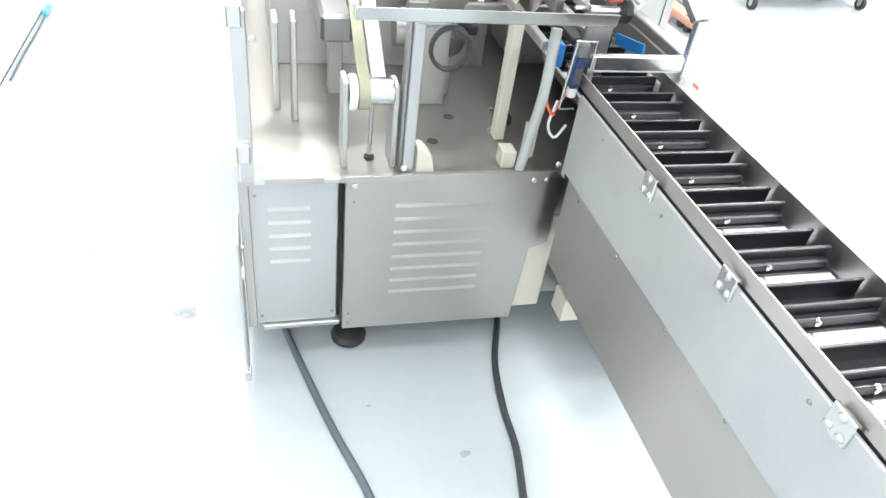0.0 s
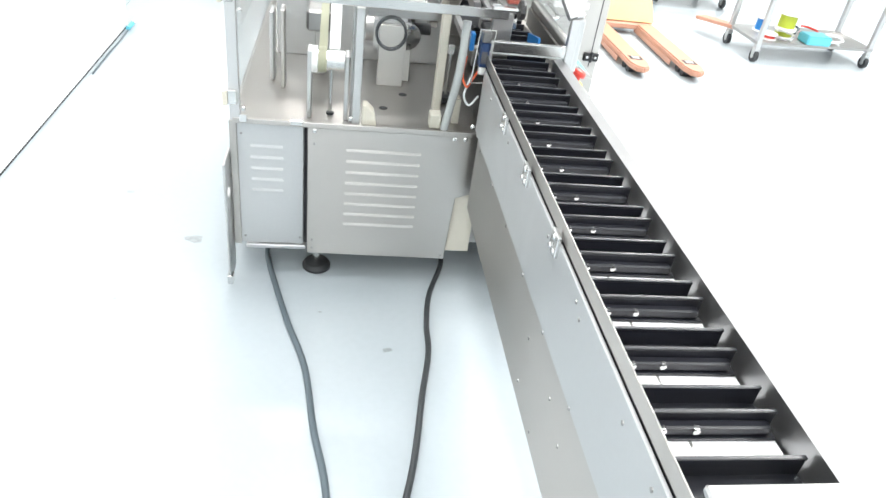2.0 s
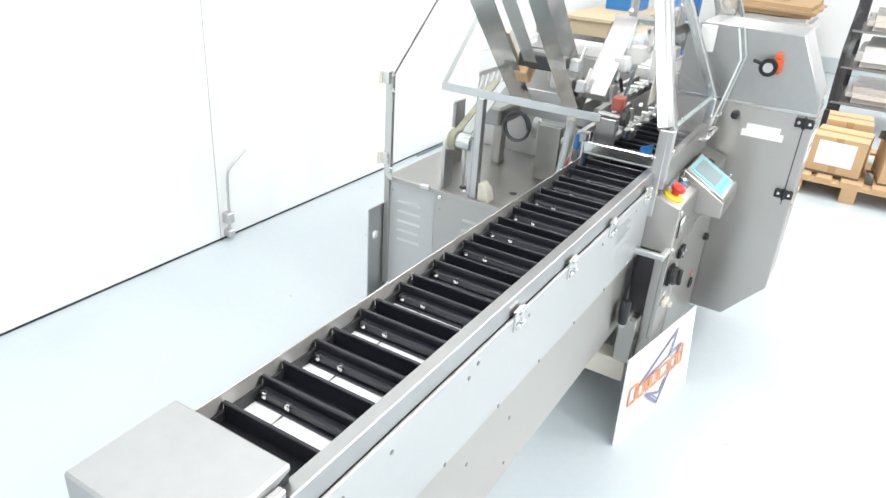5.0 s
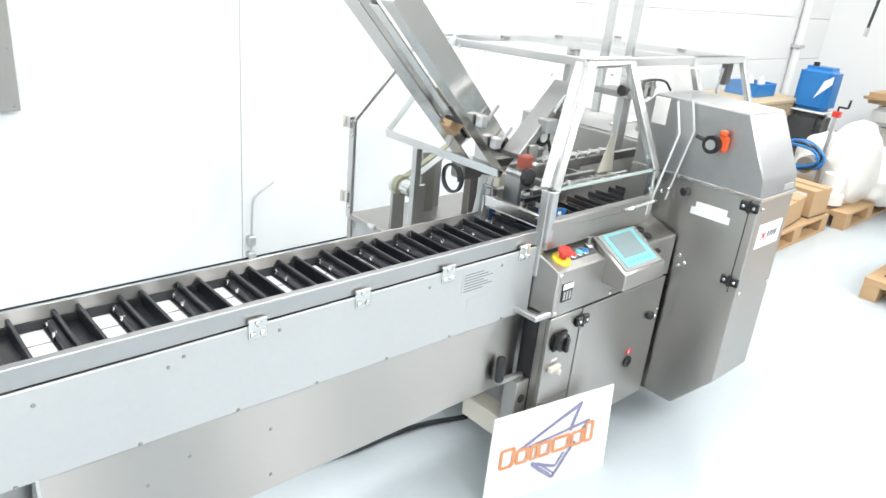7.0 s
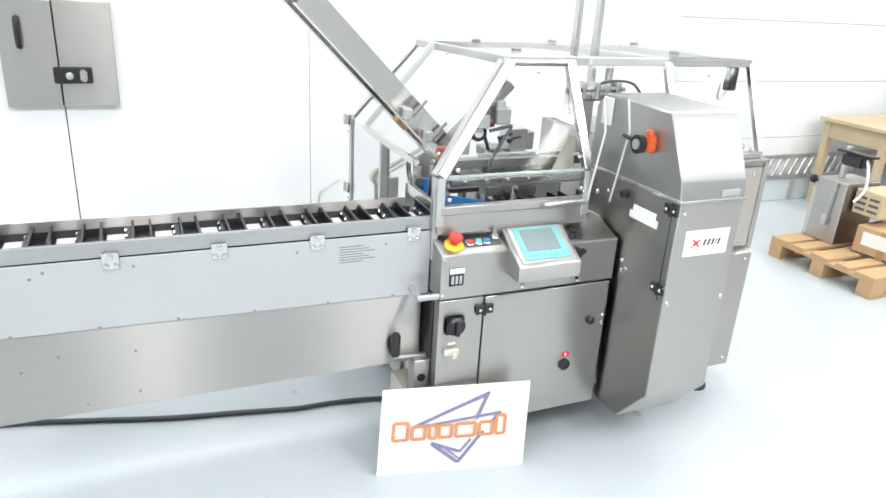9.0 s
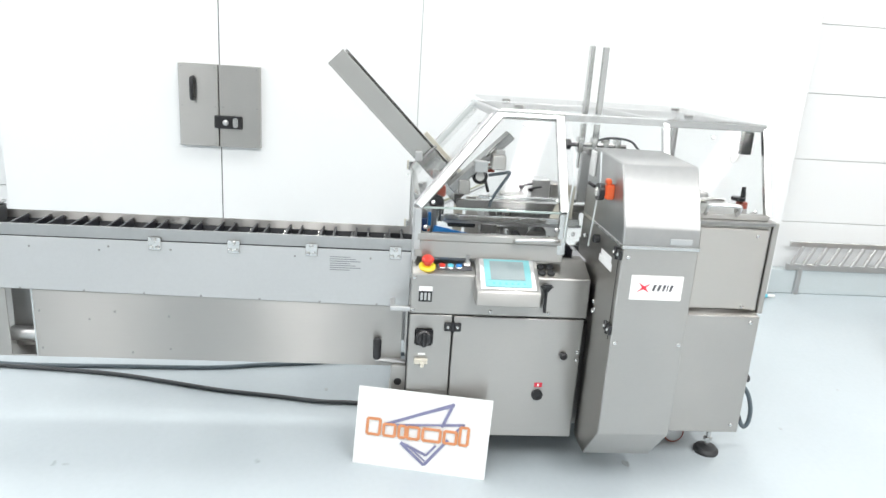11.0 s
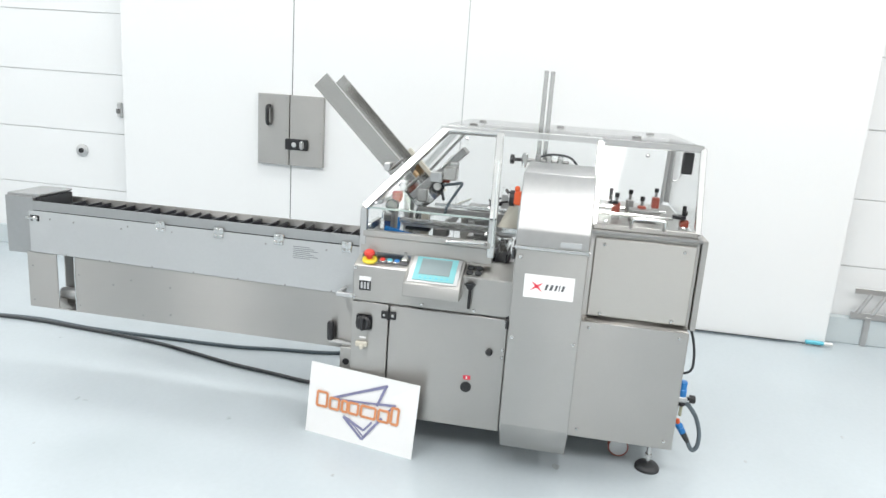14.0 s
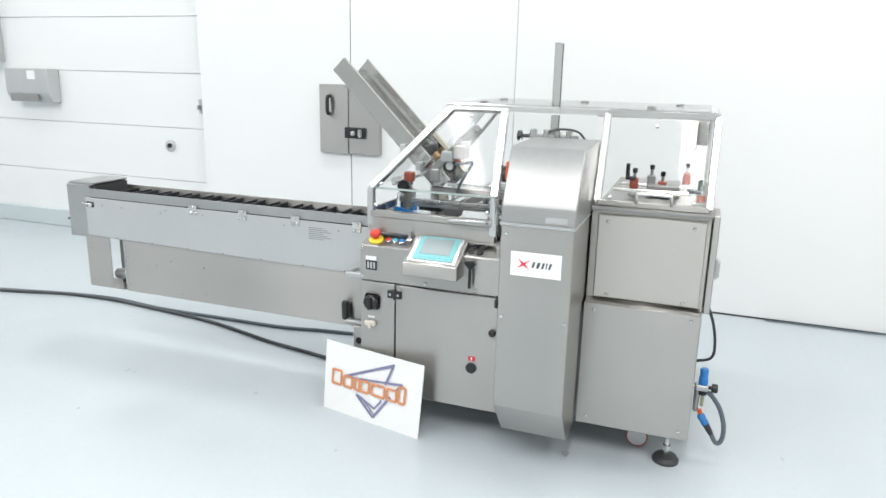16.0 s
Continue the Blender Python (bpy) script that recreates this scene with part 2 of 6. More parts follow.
def ring(centre, axis, r_out, r_in, h, seg=22):
    b = B()
    m = Matrix.Translation(centre) @ Vector(axis).normalized().to_track_quat("Z", "Y").to_matrix().to_4x4()
    loops = []
    for r, z in ((r_in, 0), (r_out, 0), (r_out, h), (r_in, h)):
        loops.append([b.verts.new(m @ Vector((r * math.cos(2 * math.pi * i / seg), r * math.sin(2 * math.pi * i / seg), z))) for i in range(seg)])
    for k in range(4):
        a, c = loops[k], loops[(k + 1) % 4]
        for i in range(seg):
            b.faces.new((a[i], a[(i + 1) % seg], c[(i + 1) % seg], c[i]))
    bmesh.ops.recalc_face_normals(b, faces=b.faces[:])
    return b


def glide(pts, n=6):
    """A smooth line through the points."""
    P = [Vector(p) for p in pts]
    P = [2 * P[0] - P[1]] + P + [2 * P[-1] - P[-2]]
    out = []
    for i in range(1, len(P) - 2):
        a, b, c, d = P[i - 1:i + 3]
        for k in range(n):
            t = k / n
            out.append(0.5 * (2 * b + (c - a) * t + (2 * a - 5 * b + 4 * c - d) * t * t + (3 * b - a - 3 * c + d) * t ** 3))
    return out + [P[-2]]


def tube(pts, r, n=6, seg=8, bm=None, closed=False):
    line = glide(pts, n) if n > 1 else [Vector(p) for p in pts]
    b = B()
    rings, side = [], None
    for i, p in enumerate(line):
        d = (line[min(i + 1, len(line) - 1)] - line[max(i - 1, 0)]).normalized()
        if side is None:
            side = d.orthogonal().normalized()
        side = (side - d * side.dot(d)).normalized()
        up = d.cross(side)
        rings.append([b.verts.new(p + r * (side * math.cos(2 * math.pi * k / seg) + up * math.sin(2 * math.pi * k / seg))) for k in range(seg)])
    for a, c in zip(rings, rings[1:]):
        for k in range(seg):
            b.faces.new((a[k], a[(k + 1) % seg], c[(k + 1) % seg], c[k]))
    b.faces.new(rings[0][::-1])
    b.faces.new(rings[-1])
    bmesh.ops.recalc_face_normals(b, faces=b.faces[:])
    return merge(bm, b) if bm else b


PLACE = {}


def mesh_of(name, bm, material):
    me = bpy.data.meshes.new(name)
    bm.to_mesh(me)
    bm.free()
    me.materials.append(material)
    if len(me.polygons) > 14:
        me.polygons.foreach_set("use_smooth", [True] * len(me.polygons))
        me.set_sharp_from_angle(angle=radians(32))
    return me


def thing(name, label, category, base, group=""):
    ob = new(name)
    ob.empty_display_size = 0.1
    ob.location = base
    PLACE[ob.name] = Matrix.Translation(base)
    return tagged(ob, label, category, group)


def part(name, bm, material, parent, label=""):
    ob = new(name, bm if isinstance(bm, bpy.types.Mesh) else mesh_of(name, bm, material))
    ob.parent = parent
    ob.matrix_parent_inverse = PLACE[parent.name].inverted()
    PLACE[ob.name] = Matrix.Identity(4)
    return tagged(ob, label)


def piece(name, me, m, parent):
    """A repeated piece on a shared mesh, placed in the world by m."""
    ob = new(name, me)
    ob.parent = parent
    ob.matrix_parent_inverse = PLACE[parent.name].inverted()
    ob.matrix_basis = m
    PLACE[ob.name] = m
    return ob


def single(name, bm, material, label, category, group="", kind=""):
    """A thing that is one mesh."""
    ob = new(name, mesh_of(name, bm, material))
    PLACE[ob.name] = Matrix.Identity(4)
    return tagged(ob, label, category, group, kind)


def at(x, y, z, rx=0, ry=0, rz=0):
    return pose(x, y, z, rx, ry, rz)


# small repeated meshes
BOLT = mesh_of("bolt", lathe((0, 0, 0), (0, 0, 1), [(0.0085, 0), (0.0085, 0.003), (0.006, 0.006), (0.002, 0.0068)], 10), STEEL_BR)
SCREW = mesh_of("screw", lathe((0, 0, 0), (0, 0, 1), [(0.005, 0), (0.0045, 0.002), (0.002, 0.0028)], 8), STEEL_DK)
HEX = mesh_of("bolt", lathe((0, 0, 0), (0, 0, 1), [(0.0095, 0), (0.0095, 0.002), (0.0072, 0.002), (0.0072, 0.009), (0.004, 0.010)], 6), STEEL_BR)
FRONT, LEFT, BACK = (0, 90, 0), (90, 0, 0), (0, -90, 0)


def bolts(parent, me, rot, *places):
    for p in places:
        piece(me.name.split(".")[0], me, at(*p, *rot), parent)


# ---- the room ----
def structure(name, bm, material, label, category):
    return single(name, bm, material, label, category, "", "structure")


floor = structure("floor", box(-0.35, 9.0, -6.0, 11.2, -0.2, 0.0), FLOOR, "pale blue-grey painted concrete floor with faint scuffs", "floor")
for x, y, r in ((1.66, 2.29, 0.014), (0.89, 2.94, 0.030), (0.56, 3.29, 0.012), (0.14, 3.89, 0.008), (0.69, 2.54, 0.006), (1.42, 2.49, 0.006), (2.64, 2.71, 0.008), (1.96, 4.54, 0.012), (2.77, 1.38, 0.008), (2.28, 3.65, 0.020), (1.53, 5.12, 0.010)):
    ring_pts = []
    for i in range(9):
        an = 2 * math.pi * i / 9
        q = r * random.uniform(0.45, 1.1)
        ring_pts.append((x + q * 1.4 * math.cos(an), y + q * math.sin(an), 0.0))
    part("scuff", prism(ring_pts, (0, 0, 0.0008)), SCUFF, floor, "grey scuff mark")
structure("ceiling", box(-0.35, 9.2, -6.2, 11.4, 4.4, 4.5), CEIL, "plain white hall ceiling", "ceiling")
structure("wall_north", box(-0.35, 9.2, 11.2, 11.4, 0, 4.4), WALL, "plain white end wall of the hall", "wall")
# Added unseen wall; its white bounces light onto the machine's end covers.
structure("wall_south", box(-0.35, 9.2, -6.2, -6.0, 0, 4.4), WALL, "unseen closing wall, white to brighten the machine end", "wall")
# Added unseen wall; its grey shapes what the brushed steel reflects.
structure("wall_east", box(9.0, 9.2, -6.0, 11.2, 0, 4.4), HALL, "unseen closing wall, grey to darken reflections in the steel", "wall")
wall_w = structure("wall_west", box(-0.35, -0.22, -6.0, 11.2, 0, 4.4), WALL, "white insulated wall panels with thin horizontal joints", "wall")
step = 0.49
z = 0.08
row = 0
while z < 4.3:
    for y0, y1 in ((-6.0, 0.2), (5.3, 10.15), (10.16, 11.2)):
        part("panel", box(-0.22, -0.2, y0, y1, z + 0.0025, min(z + step - 0.0025, 4.38), 0.002), WALL, wall_w)
    z += step
pl = structure("baseboard", box(-0.2, -0.155, -6.0, -0.03, 0.0, 0.17, 0.006), PLINTH, "grey-blue painted plinth along the wall", "baseboard")
for y in (-4.6, -3.2, -1.9):
    part("fixing", box(-0.157, -0.152, y, y + 0.05, 0.08, 0.1, 0.001), RUBBER, pl)
structure("baseboard", box(-0.2, -0.13, 5.53, 11.15, 0.0, 0.2, 0.006), PLINTH, "grey-blue painted plinth along the wall", "baseboard")

structure("baseboard", box(-0.13, 9.0, 11.15, 11.2, 0.0, 0.2, 0.006), PLINTH, "grey-blue painted plinth along the end wall", "baseboard")

# tall smooth partition in front of the wall, three leaves with dark joints
partition = thing("wall_partition", "smooth glossy white partition of tall panels with dark joints", "partition wall", (0, 2.7, 0))
partition["kind"] = "structure"
for y0, y1 in ((-0.03, 1.411), (1.417, 2.747), (2.751, 5.52)):
    part("panel", box(-0.1, 0.0, y0, y1, 0.012, 4.3, 0.003), WALL, partition)
part("seal", box(-0.09, -0.004, -0.02, 5.5, 0.0, 0.012), RUBBER, partition, "black rubber floor seal")
part("joint", box(-0.09, -0.004, 1.409, 1.419, 0.012, 4.3), RUBBER, partition, "dark joint strip")
part("joint", box(-0.09, -0.002, 2.746, 2.752, 0.012, 4.3), FADED, partition, "grey joint strip")

# steel access plate with handle and latch
plate = thing("wall_access_panel", "brushed steel access plate on the white partition, black handle and latch", "access panel", (0.0, 1.43, 0.96))
part("plate", box(0.0, 0.045, 1.155, 1.411, 0.96, 1.50, 0.003), STEEL, plate)
part("plate", box(0.0, 0.045, 1.417, 1.687, 0.96, 1.50, 0.003), STEEL, plate)
hnd = tube([(0.045, 1.25, 1.27), (0.083, 1.25, 1.28), (0.088, 1.25, 1.34), (0.083, 1.25, 1.40), (0.045, 1.25, 1.41)], 0.014, 5, 10)
part("handle", hnd, BLACK, plate, "black plastic pull handle")
latch = part("latch", box(0.045, 0.063, 1.385, 1.57, 1.085, 1.17, 0.006), BLACK, plate, "black latch housing")
part("lever", box(0.063, 0.083, 1.51, 1.545, 1.095, 1.16, 0.008, 2), STEEL_BR, latch, "steel latch lever")
part("keeper", lathe((0.063, 1.46, 1.125), (1, 0, 0), [(0.02, 0), (0.018, 0.006), (0.008, 0.01)], 14), ALU, latch)
bolts(plate, SCREW, FRONT, *[(0.045, y, z) for y in (1.175, 1.39, 1.44, 1.665) for z in (0.98, 1.225, 1.48)])

disc = thing("wall_socket", "round grey metal port with a dark centre on the wall", "wall port", (-0.2, -0.570, 0.895))
part("flange", lathe((-0.2, -0.570, 0.895), (1, 0, 0), [(0.055, 0), (0.055, 0.012), (0.048, 0.016)], 24), ALU, disc)
part("core", lathe((-0.184, -0.570, 0.895), (1, 0, 0), [(0.022, 0), (0.02, 0.012)], 16), BLACK, disc)
hook = thing("wall_catch", "small steel catch on the wall beside the partition", "catch", (-0.2, -0.189, 1.267))
part("body", box(-0.2, -0.17, -0.209, -0.169, 1.207, 1.327, 0.006), ALU, hook)
part("tongue", box(-0.17, -0.14, -0.199, -0.179, 1.237, 1.277, 0.004), STEEL_DK, hook)

disp = thing("wall_dispenser", "grey steel wall box with a sloped lower lip", "dispenser", (-0.2, -2.1, 1.23))
part("body", prism([(-0.2, -2.42, 1.56), (-0.06, -2.42, 1.56), (-0.06, -2.42, 1.33), (-0.1, -2.42, 1.24), (-0.2, -2.42, 1.24)], (0, 0.56, 0), 0.008), ALU, disp)
part("lip", box(-0.075, -0.056, -2.36, -2.0, 1.25, 1.32, 0.004), STEEL_DK, disp)
part("sticker", box(-0.06, -0.057, -2.12, -2.02, 1.46, 1.54), PAPER, disp, "white sticker")
unit = thing("wall_cabinet", "grey steel cabinet on the wall", "cabinet", (-0.2, -2.95, 1.7))
part("body", box(-0.2, 0.0, -3.4, -2.55, 1.62, 2.3, 0.008), ALU, unit)
part("door", box(0.0, 0.012, -3.38, -2.57, 1.64, 2.28, 0.003), STEEL, unit)

rod_bolt = thing("floor_bolt", "thin bent steel drop bolt at the foot of the partition", "door bolt", (0.03, 2.78, 0))
part("rod", tube([(0.03, 2.785, 0.01), (0.03, 2.79, 0.2), (0.03, 2.797, 0.36), (0.03, 2.83, 0.41), (0.03, 2.93, 0.47)], 0.007, 5, 8), ALU, rod_bolt)
part("guide", box(0.0, 0.05, 2.765, 2.81, 0.10, 0.16, 0.006), ALU, rod_bolt)
part("guide", box(0.0, 0.05, 2.765, 2.81, 0.02, 0.06, 0.006), ALU, rod_bolt)


# ---- infeed conveyor ----
conv = thing("infeed_conveyor", "long stainless steel bucket conveyor with black slats, bolted to the machine", "conveyor", (2.08, 1.8, 0.4))
XB, XF = 1.938, 2.198
XR = 2.166
rail_b = part("rail", box(XB + 0.001, XB + 0.005, 0.96, 2.70, 0.909, 0.945, 0.001), STEEL_H, conv)
rail_f = part("rail", prism([(XF, 0.96, 0.909), (XF, 0.96, 0.953), (XF - 0.002, 0.96, 0.955), (XR, 0.96, 0.948), (XR, 0.96, 0.885), (XR + 0.004, 0.96, 0.885), (XR + 0.004, 0.96, 0.944), (XF - 0.005, 0.96, 0.950), (XF - 0.005, 0.96, 0.909)], (0, 1.74, 0)), HEAD, conv, "folded steel top rail")
for xx, s in ((XB, -1), (XF, 1)):
    za, zb = (0.695, 0.669) if s > 0 else (0.692, 0.688)
    up_p = part("side_panel", prism([(xx, 0.94, za), (xx, 2.662, zb), (xx, 2.662, 0.904), (xx, 0.94, 0.906)], (s * 0.008, 0, 0), 0.002), PANEL, conv, "pale grey sheet side cover")
    # Black strip in the rail gap; its colour stands in for shade.
    core = part("gap_shade", box(xx - s * 0.010, xx - s * 0.003, 0.96, 2.68, 0.88, 0.911), RUBBER, conv, "dark strip that paints the shade in the rail gap")
    rot = FRONT if s > 0 else BACK
    bolts(up_p, SCREW, rot, *[(xx + s * 0.008, y, z) for y, z in ((1.06, 0.872), (1.19, 0.868), (1.45, 0.863), (1.485, 0.879), (1.72, 0.875), (2.20, 0.870), (2.5, 0.872), (1.14, 0.696), (1.38, 0.693), (1.61, 0.690), (1.83, 0.687), (2.06, 0.683), (2.30, 0.680), (2.53, 0.677))])
    if s > 0:
        low = B()
        for y0, y1, z0, z1 in ((0.912, 1.078, 0.692, 0.690), (1.178, 2.64, 0.689, 0.668)):
            prism([(xx - 0.004, y0, 0.402), (xx - 0.004, y1, 0.402), (xx - 0.004, y1, z1), (xx - 0.004, y0, z0)], (0.006, 0, 0), 0.001, low)
        lo_p = part("skirt_panel", low, STEEL_H, conv, "brushed steel lower skirt")
        part("opening_back", box(xx - 0.10, xx - 0.095, 1.05, 1.2, 0.405, 0.69), STEEL_DK, conv)
        part("opening_edge", box(xx - 0.05, xx + 0.004, 1.175, 1.181, 0.405, 0.69), STEEL_BR, conv)
        part("roller", rod((xx - 0.07, 1.05, 0.47), (xx - 0.07, 1.2, 0.47), 0.03, 16), ALU, conv)
    else:
        lo_p = part("skirt_panel", prism([(xx - 0.002, 0.912, 0.402), (xx - 0.002, 2.62, 0.402), (xx - 0.002, 2.62, 0.686), (xx - 0.002, 0.912, 0.690)], (0.006, 0, 0), 0.001), STEEL_H, conv, "brushed steel lower skirt")
    bolts(lo_p, SCREW, rot, *[(xx + s * 0.002, y, z) for y, z in ((0.94, 0.62), (0.94, 0.44), (1.2, 0.60), (1.39, 0.57), (1.49, 0.605), (1.70, 0.592), (1.2, 0.44), (1.55, 0.43), (1.70, 0.449))])
part("bottom_pan", box(XB + 0.004, XF - 0.004, 0.95, 2.62, 0.40, 0.406), STEEL_H, conv)
part("bed", box(XB + 0.008, XR - 0.006, 0.98, 3.9, 0.880, 0.888), BEDWHITE, conv, "white slide bed under the slats")
part("bed_joint", box(XB + 0.075, XB + 0.079, 0.98, 3.9, 0.888, 0.8892), STEEL_DK, conv)
clip = B()
box(-0.006, 0.004, -0.024, 0.024, -0.03, 0.022, 0.002, 1, clip)
CLIP = mesh_of("clip_plate", clip, STEEL_BR)
for y in (1.661, 1.963, 2.266, 2.598):
    for xx, s in ((XF, 1), (XB, -1)):
        if s < 0 and y > 2.5:
            continue
        c = piece("clip_plate", CLIP, at(xx + s * 0.010, y, 0.902), conv)
        PLACE[c.name] = Matrix.Identity(4)
        c.matrix_parent_inverse = PLACE[conv.name].inverted()
        rot = FRONT if s > 0 else BACK
        for dy, dz in ((-0.013, -0.018), (0.013, -0.018), (0.0, 0.012)):
            piece("bolt", BOLT, at(xx + s * 0.0145, y + dy, 0.902 + dz, *rot), conv)
# slats: a bolted plate with a foot and a plain plate to each pocket
w = XR - XB - 0.014
sa = B()
box(-w / 2, w / 2, -0.002, 0.002, -0.040, 0.0, 0.001, 1, sa)
box(-w / 2, w / 2, -0.004, 0.004, -0.004, 0.002, 0.0015, 1, sa)
box(-w / 2, w / 2, -0.050, 0.012, -0.040, -0.036, 0.001, 1, sa)
SLAT_A = mesh_of("slat", sa, SLAT)
sb = B()
box(-w / 2, w / 2, -0.002, 0.002, -0.040, 0.0, 0.001, 1, sb)
box(-w / 2, w / 2, -0.004, 0.004, -0.004, 0.002, 0.0015, 1, sb)
box(-w / 2, w / 2, -0.026, 0.004, -0.040, -0.035, 0.001, 1, sb)
box(-w / 2 + 0.01, w / 2 - 0.01, -0.02, -0.002, -0.035, -0.016, 0.003, 1, sb)
SLAT_B = mesh_of("slat", sb, SLAT)
y = 1.070
k = 0
xm = (XB + XR) / 2
while y < 3.75:
    piece("slat", SLAT_A, at(xm, y, 0.929), conv)
    s2 = piece("slat", SLAT_B, at(xm, y + 0.09, 0.929), conv)
    for dx in (-0.085, -0.03):
        piece("bolt", HEX, at(xm + dx, y + 0.075, 0.906, 90, 0, 0) @ Matrix.Diagonal((0.9, 0.9, 0.9, 1)), conv)
    y += 0.1412
    k += 1
# end housing
hb = prism([(0, 0.80, 0.68), (0, 0.80, 0.982), (0, 0.985, 0.987), (0, 0.985, 0.975), (0, 0.955, 0.965), (0, 0.955, 0.68)], (XF - XB - 0.02, 0, 0), 0.004)
bmesh.ops.translate(hb, verts=hb.verts[:], vec=(XB, 0, 0))
house = part("end_housing", hb, HEAD, conv, "scratched steel end box")
# Black block paints the shaded inside of the end box opening.
part("opening_shade", box(XB + 0.004, XF - 0.026, 0.957, 0.985, 0.90, 0.968, 0.001), RUBBER, conv)
part("end_side", box(XF - 0.02, XF - 0.004, 0.80, 0.958, 0.68, 0.97, 0.003), HEAD, conv)
pin = part("take_up", box(XF + 0.008, XF + 0.012, 0.95, 1.0, 0.855, 0.885, 0.002), BLACK, conv, "dark slot with a tensioning bolt")
part("bolt", rod((XF + 0.012, 0.93, 0.87), (XF + 0.012, 0.985, 0.87), 0.007, 10), STEEL_BR, pin)
part("bolt", lathe((XF + 0.012, 0.985, 0.87), (1, 0, 0), [(0.013, 0), (0.013, 0.012), (0.006, 0.016)], 6), STEEL_BR, pin)
stk = part("data_plate", box(XF + 0.0082, XF + 0.0092, 2.33, 2.47, 0.81, 0.885), PANEL, conv, "faded printed notice on the side cover")
for i in range(7):
    part("text_line", box(XF + 0.0092, XF + 0.0098, 2.338, 2.42 + 0.04 * ((i * 7) % 3) / 2, 0.872 - i * 0.009, 0.8755 - i * 0.009), NOTE, stk)
stk2 = part("data_plate", box(XF + 0.0082, XF + 0.0088, 2.36, 2.45, 0.75, 0.79), PANEL, conv, "worn pale sticker")

# ---- cartoning machine ----
mc = thing("cartoning_machine", "stainless steel cartoning machine with clear guards and control console", "packaging machine", (1.75, 3.4, 0.0))

# base frame and body
base = part("base_frame", box(1.125, 2.24, 2.742, 4.11, 0.17, 0.65), STEEL_DK, mc, "dark inner base")
part("bed_plate", box(1.11, 1.955, 2.69, 4.13, 0.652, 0.664, 0.002), BEDST, mc, "grey steel machine bed")
part("bed_edge", box(1.112, 1.96, 2.679, 2.692, 0.652, 0.67, 0.001), STEEL, mc)
lp = part("end_panel", box(1.115, 1.345, 2.712, 2.74, 0.150, 0.64, 0.003), PANEL, mc, "pale grey louvred end cover")
bp_pts = [(1.360, 0, 0.130), (1.888, 0, 0.124), (1.900, 0, 0.40), (1.953, 0, 0.42), (1.955, 0, 0.651), (1.358, 0, 0.651)]
bp = part("end_panel", prism([(x, 2.684, z) for x, _, z in bp_pts], (0, 0.012, 0), 0.002), STEEL, mc, "brushed steel louvred end cover")
part("cream_plate", box(1.82, 1.985, 2.705, 2.72, 0.15, 0.50, 0.002), CREAM, mc, "cream painted inner plate")
LOUV = mesh_of("louvre", prism([(-0.5, 0, -0.006), (-0.5, 0, 0.006), (-0.5, -0.0032, -0.004)], (1, 0, 0)), STEEL)
LOUV_P = mesh_of("louvre", prism([(-0.5, 0, -0.006), (-0.5, 0, 0.006), (-0.5, -0.0032, -0.004)], (1, 0, 0)), PANEL)
for i in range(8):
    piece("louvre", LOUV, at(1.623, 2.684, 0.572 - i * 0.0435) @ Matrix.Diagonal((0.262, 1, 1, 1)), bp)
for i in range(5):
    piece("louvre", LOUV_P, at(1.218, 2.712, 0.555 - i * 0.0435) @ Matrix.Diagonal((0.11, 1, 1, 1)), lp)
bolts(bp, BOLT, LEFT, (1.382, 2.684, 0.64), (1.868, 2.684, 0.642), (1.905, 2.684, 0.642))
bolts(bp, SCREW, LEFT, (1.382, 2.684, 0.59), (1.378, 2.684, 0.19), (1.378, 2.684, 0.155), (1.874, 2.684, 0.14))
bolts(lp, SCREW, LEFT, (1.133, 2.712, 0.60), (1.133, 2.712, 0.18), (1.333, 2.712, 0.18))
# Black strip puts shade into the open gap between the end covers.
part("gap", box(1.345, 1.358, 2.725, 2.735, 0.15, 0.65), RUBBER, mc)
part("bottom_lip", box(1.135, 1.355, 2.70, 2.75, 0.133, 0.149, 0.002), ALU, mc)
part("back_panel", box(1.095, 1.12, 2.70, 4.12, 0.15, 0.65, 0.002), STEEL, mc)
flap = part("side_flap", box(1.082, 1.090, 2.605, 2.74, 0.03, 0.53, 0.002), ALU, mc, "open hinged steel side plate")
part("hinge", box(1.076, 1.096, 2.60, 2.635, 0.03, 0.07, 0.003), STEEL_BR, flap)
part("catch", lathe((1.090, 2.65, 0.40), (1, 0, 0), [(0.018, 0), (0.018, 0.004), (0.012, 0.006)], 14), PAPER, flap)
bolts(flap, HEX, FRONT, (1.09, 2.72, 0.43))


def levelling_foot(x, y):
    f = part("levelling_foot", lathe((x, y, 0.0), (0, 0, 1), [(0.055, 0), (0.056, 0.012), (0.046, 0.026), (0.02, 0.032), (0.012, 0.036)], 24), RUBBER, mc, "round black rubber foot")
    part("stem", rod((x, y, 0.03), (x, y, 0.16), 0.011, 12), STEEL_BR, f)
    part("nut", rod((x, y, 0.06), (x, y, 0.075), 0.018, 6), STEEL_BR, f)


levelling_foot(1.395, 2.78)
levelling_foot(2.17, 4.06)
levelling_foot(1.25, 4.0)
ct = part("castor", ring((2.07, 3.93, 0.05), (1, 0, 0), 0.048, 0.042, 0.03, 24), MAROON, mc, "castor with a reddish rim")
part("hub", rod((2.068, 3.93, 0.05), (2.103, 3.93, 0.05), 0.041, 20), ALU, ct)
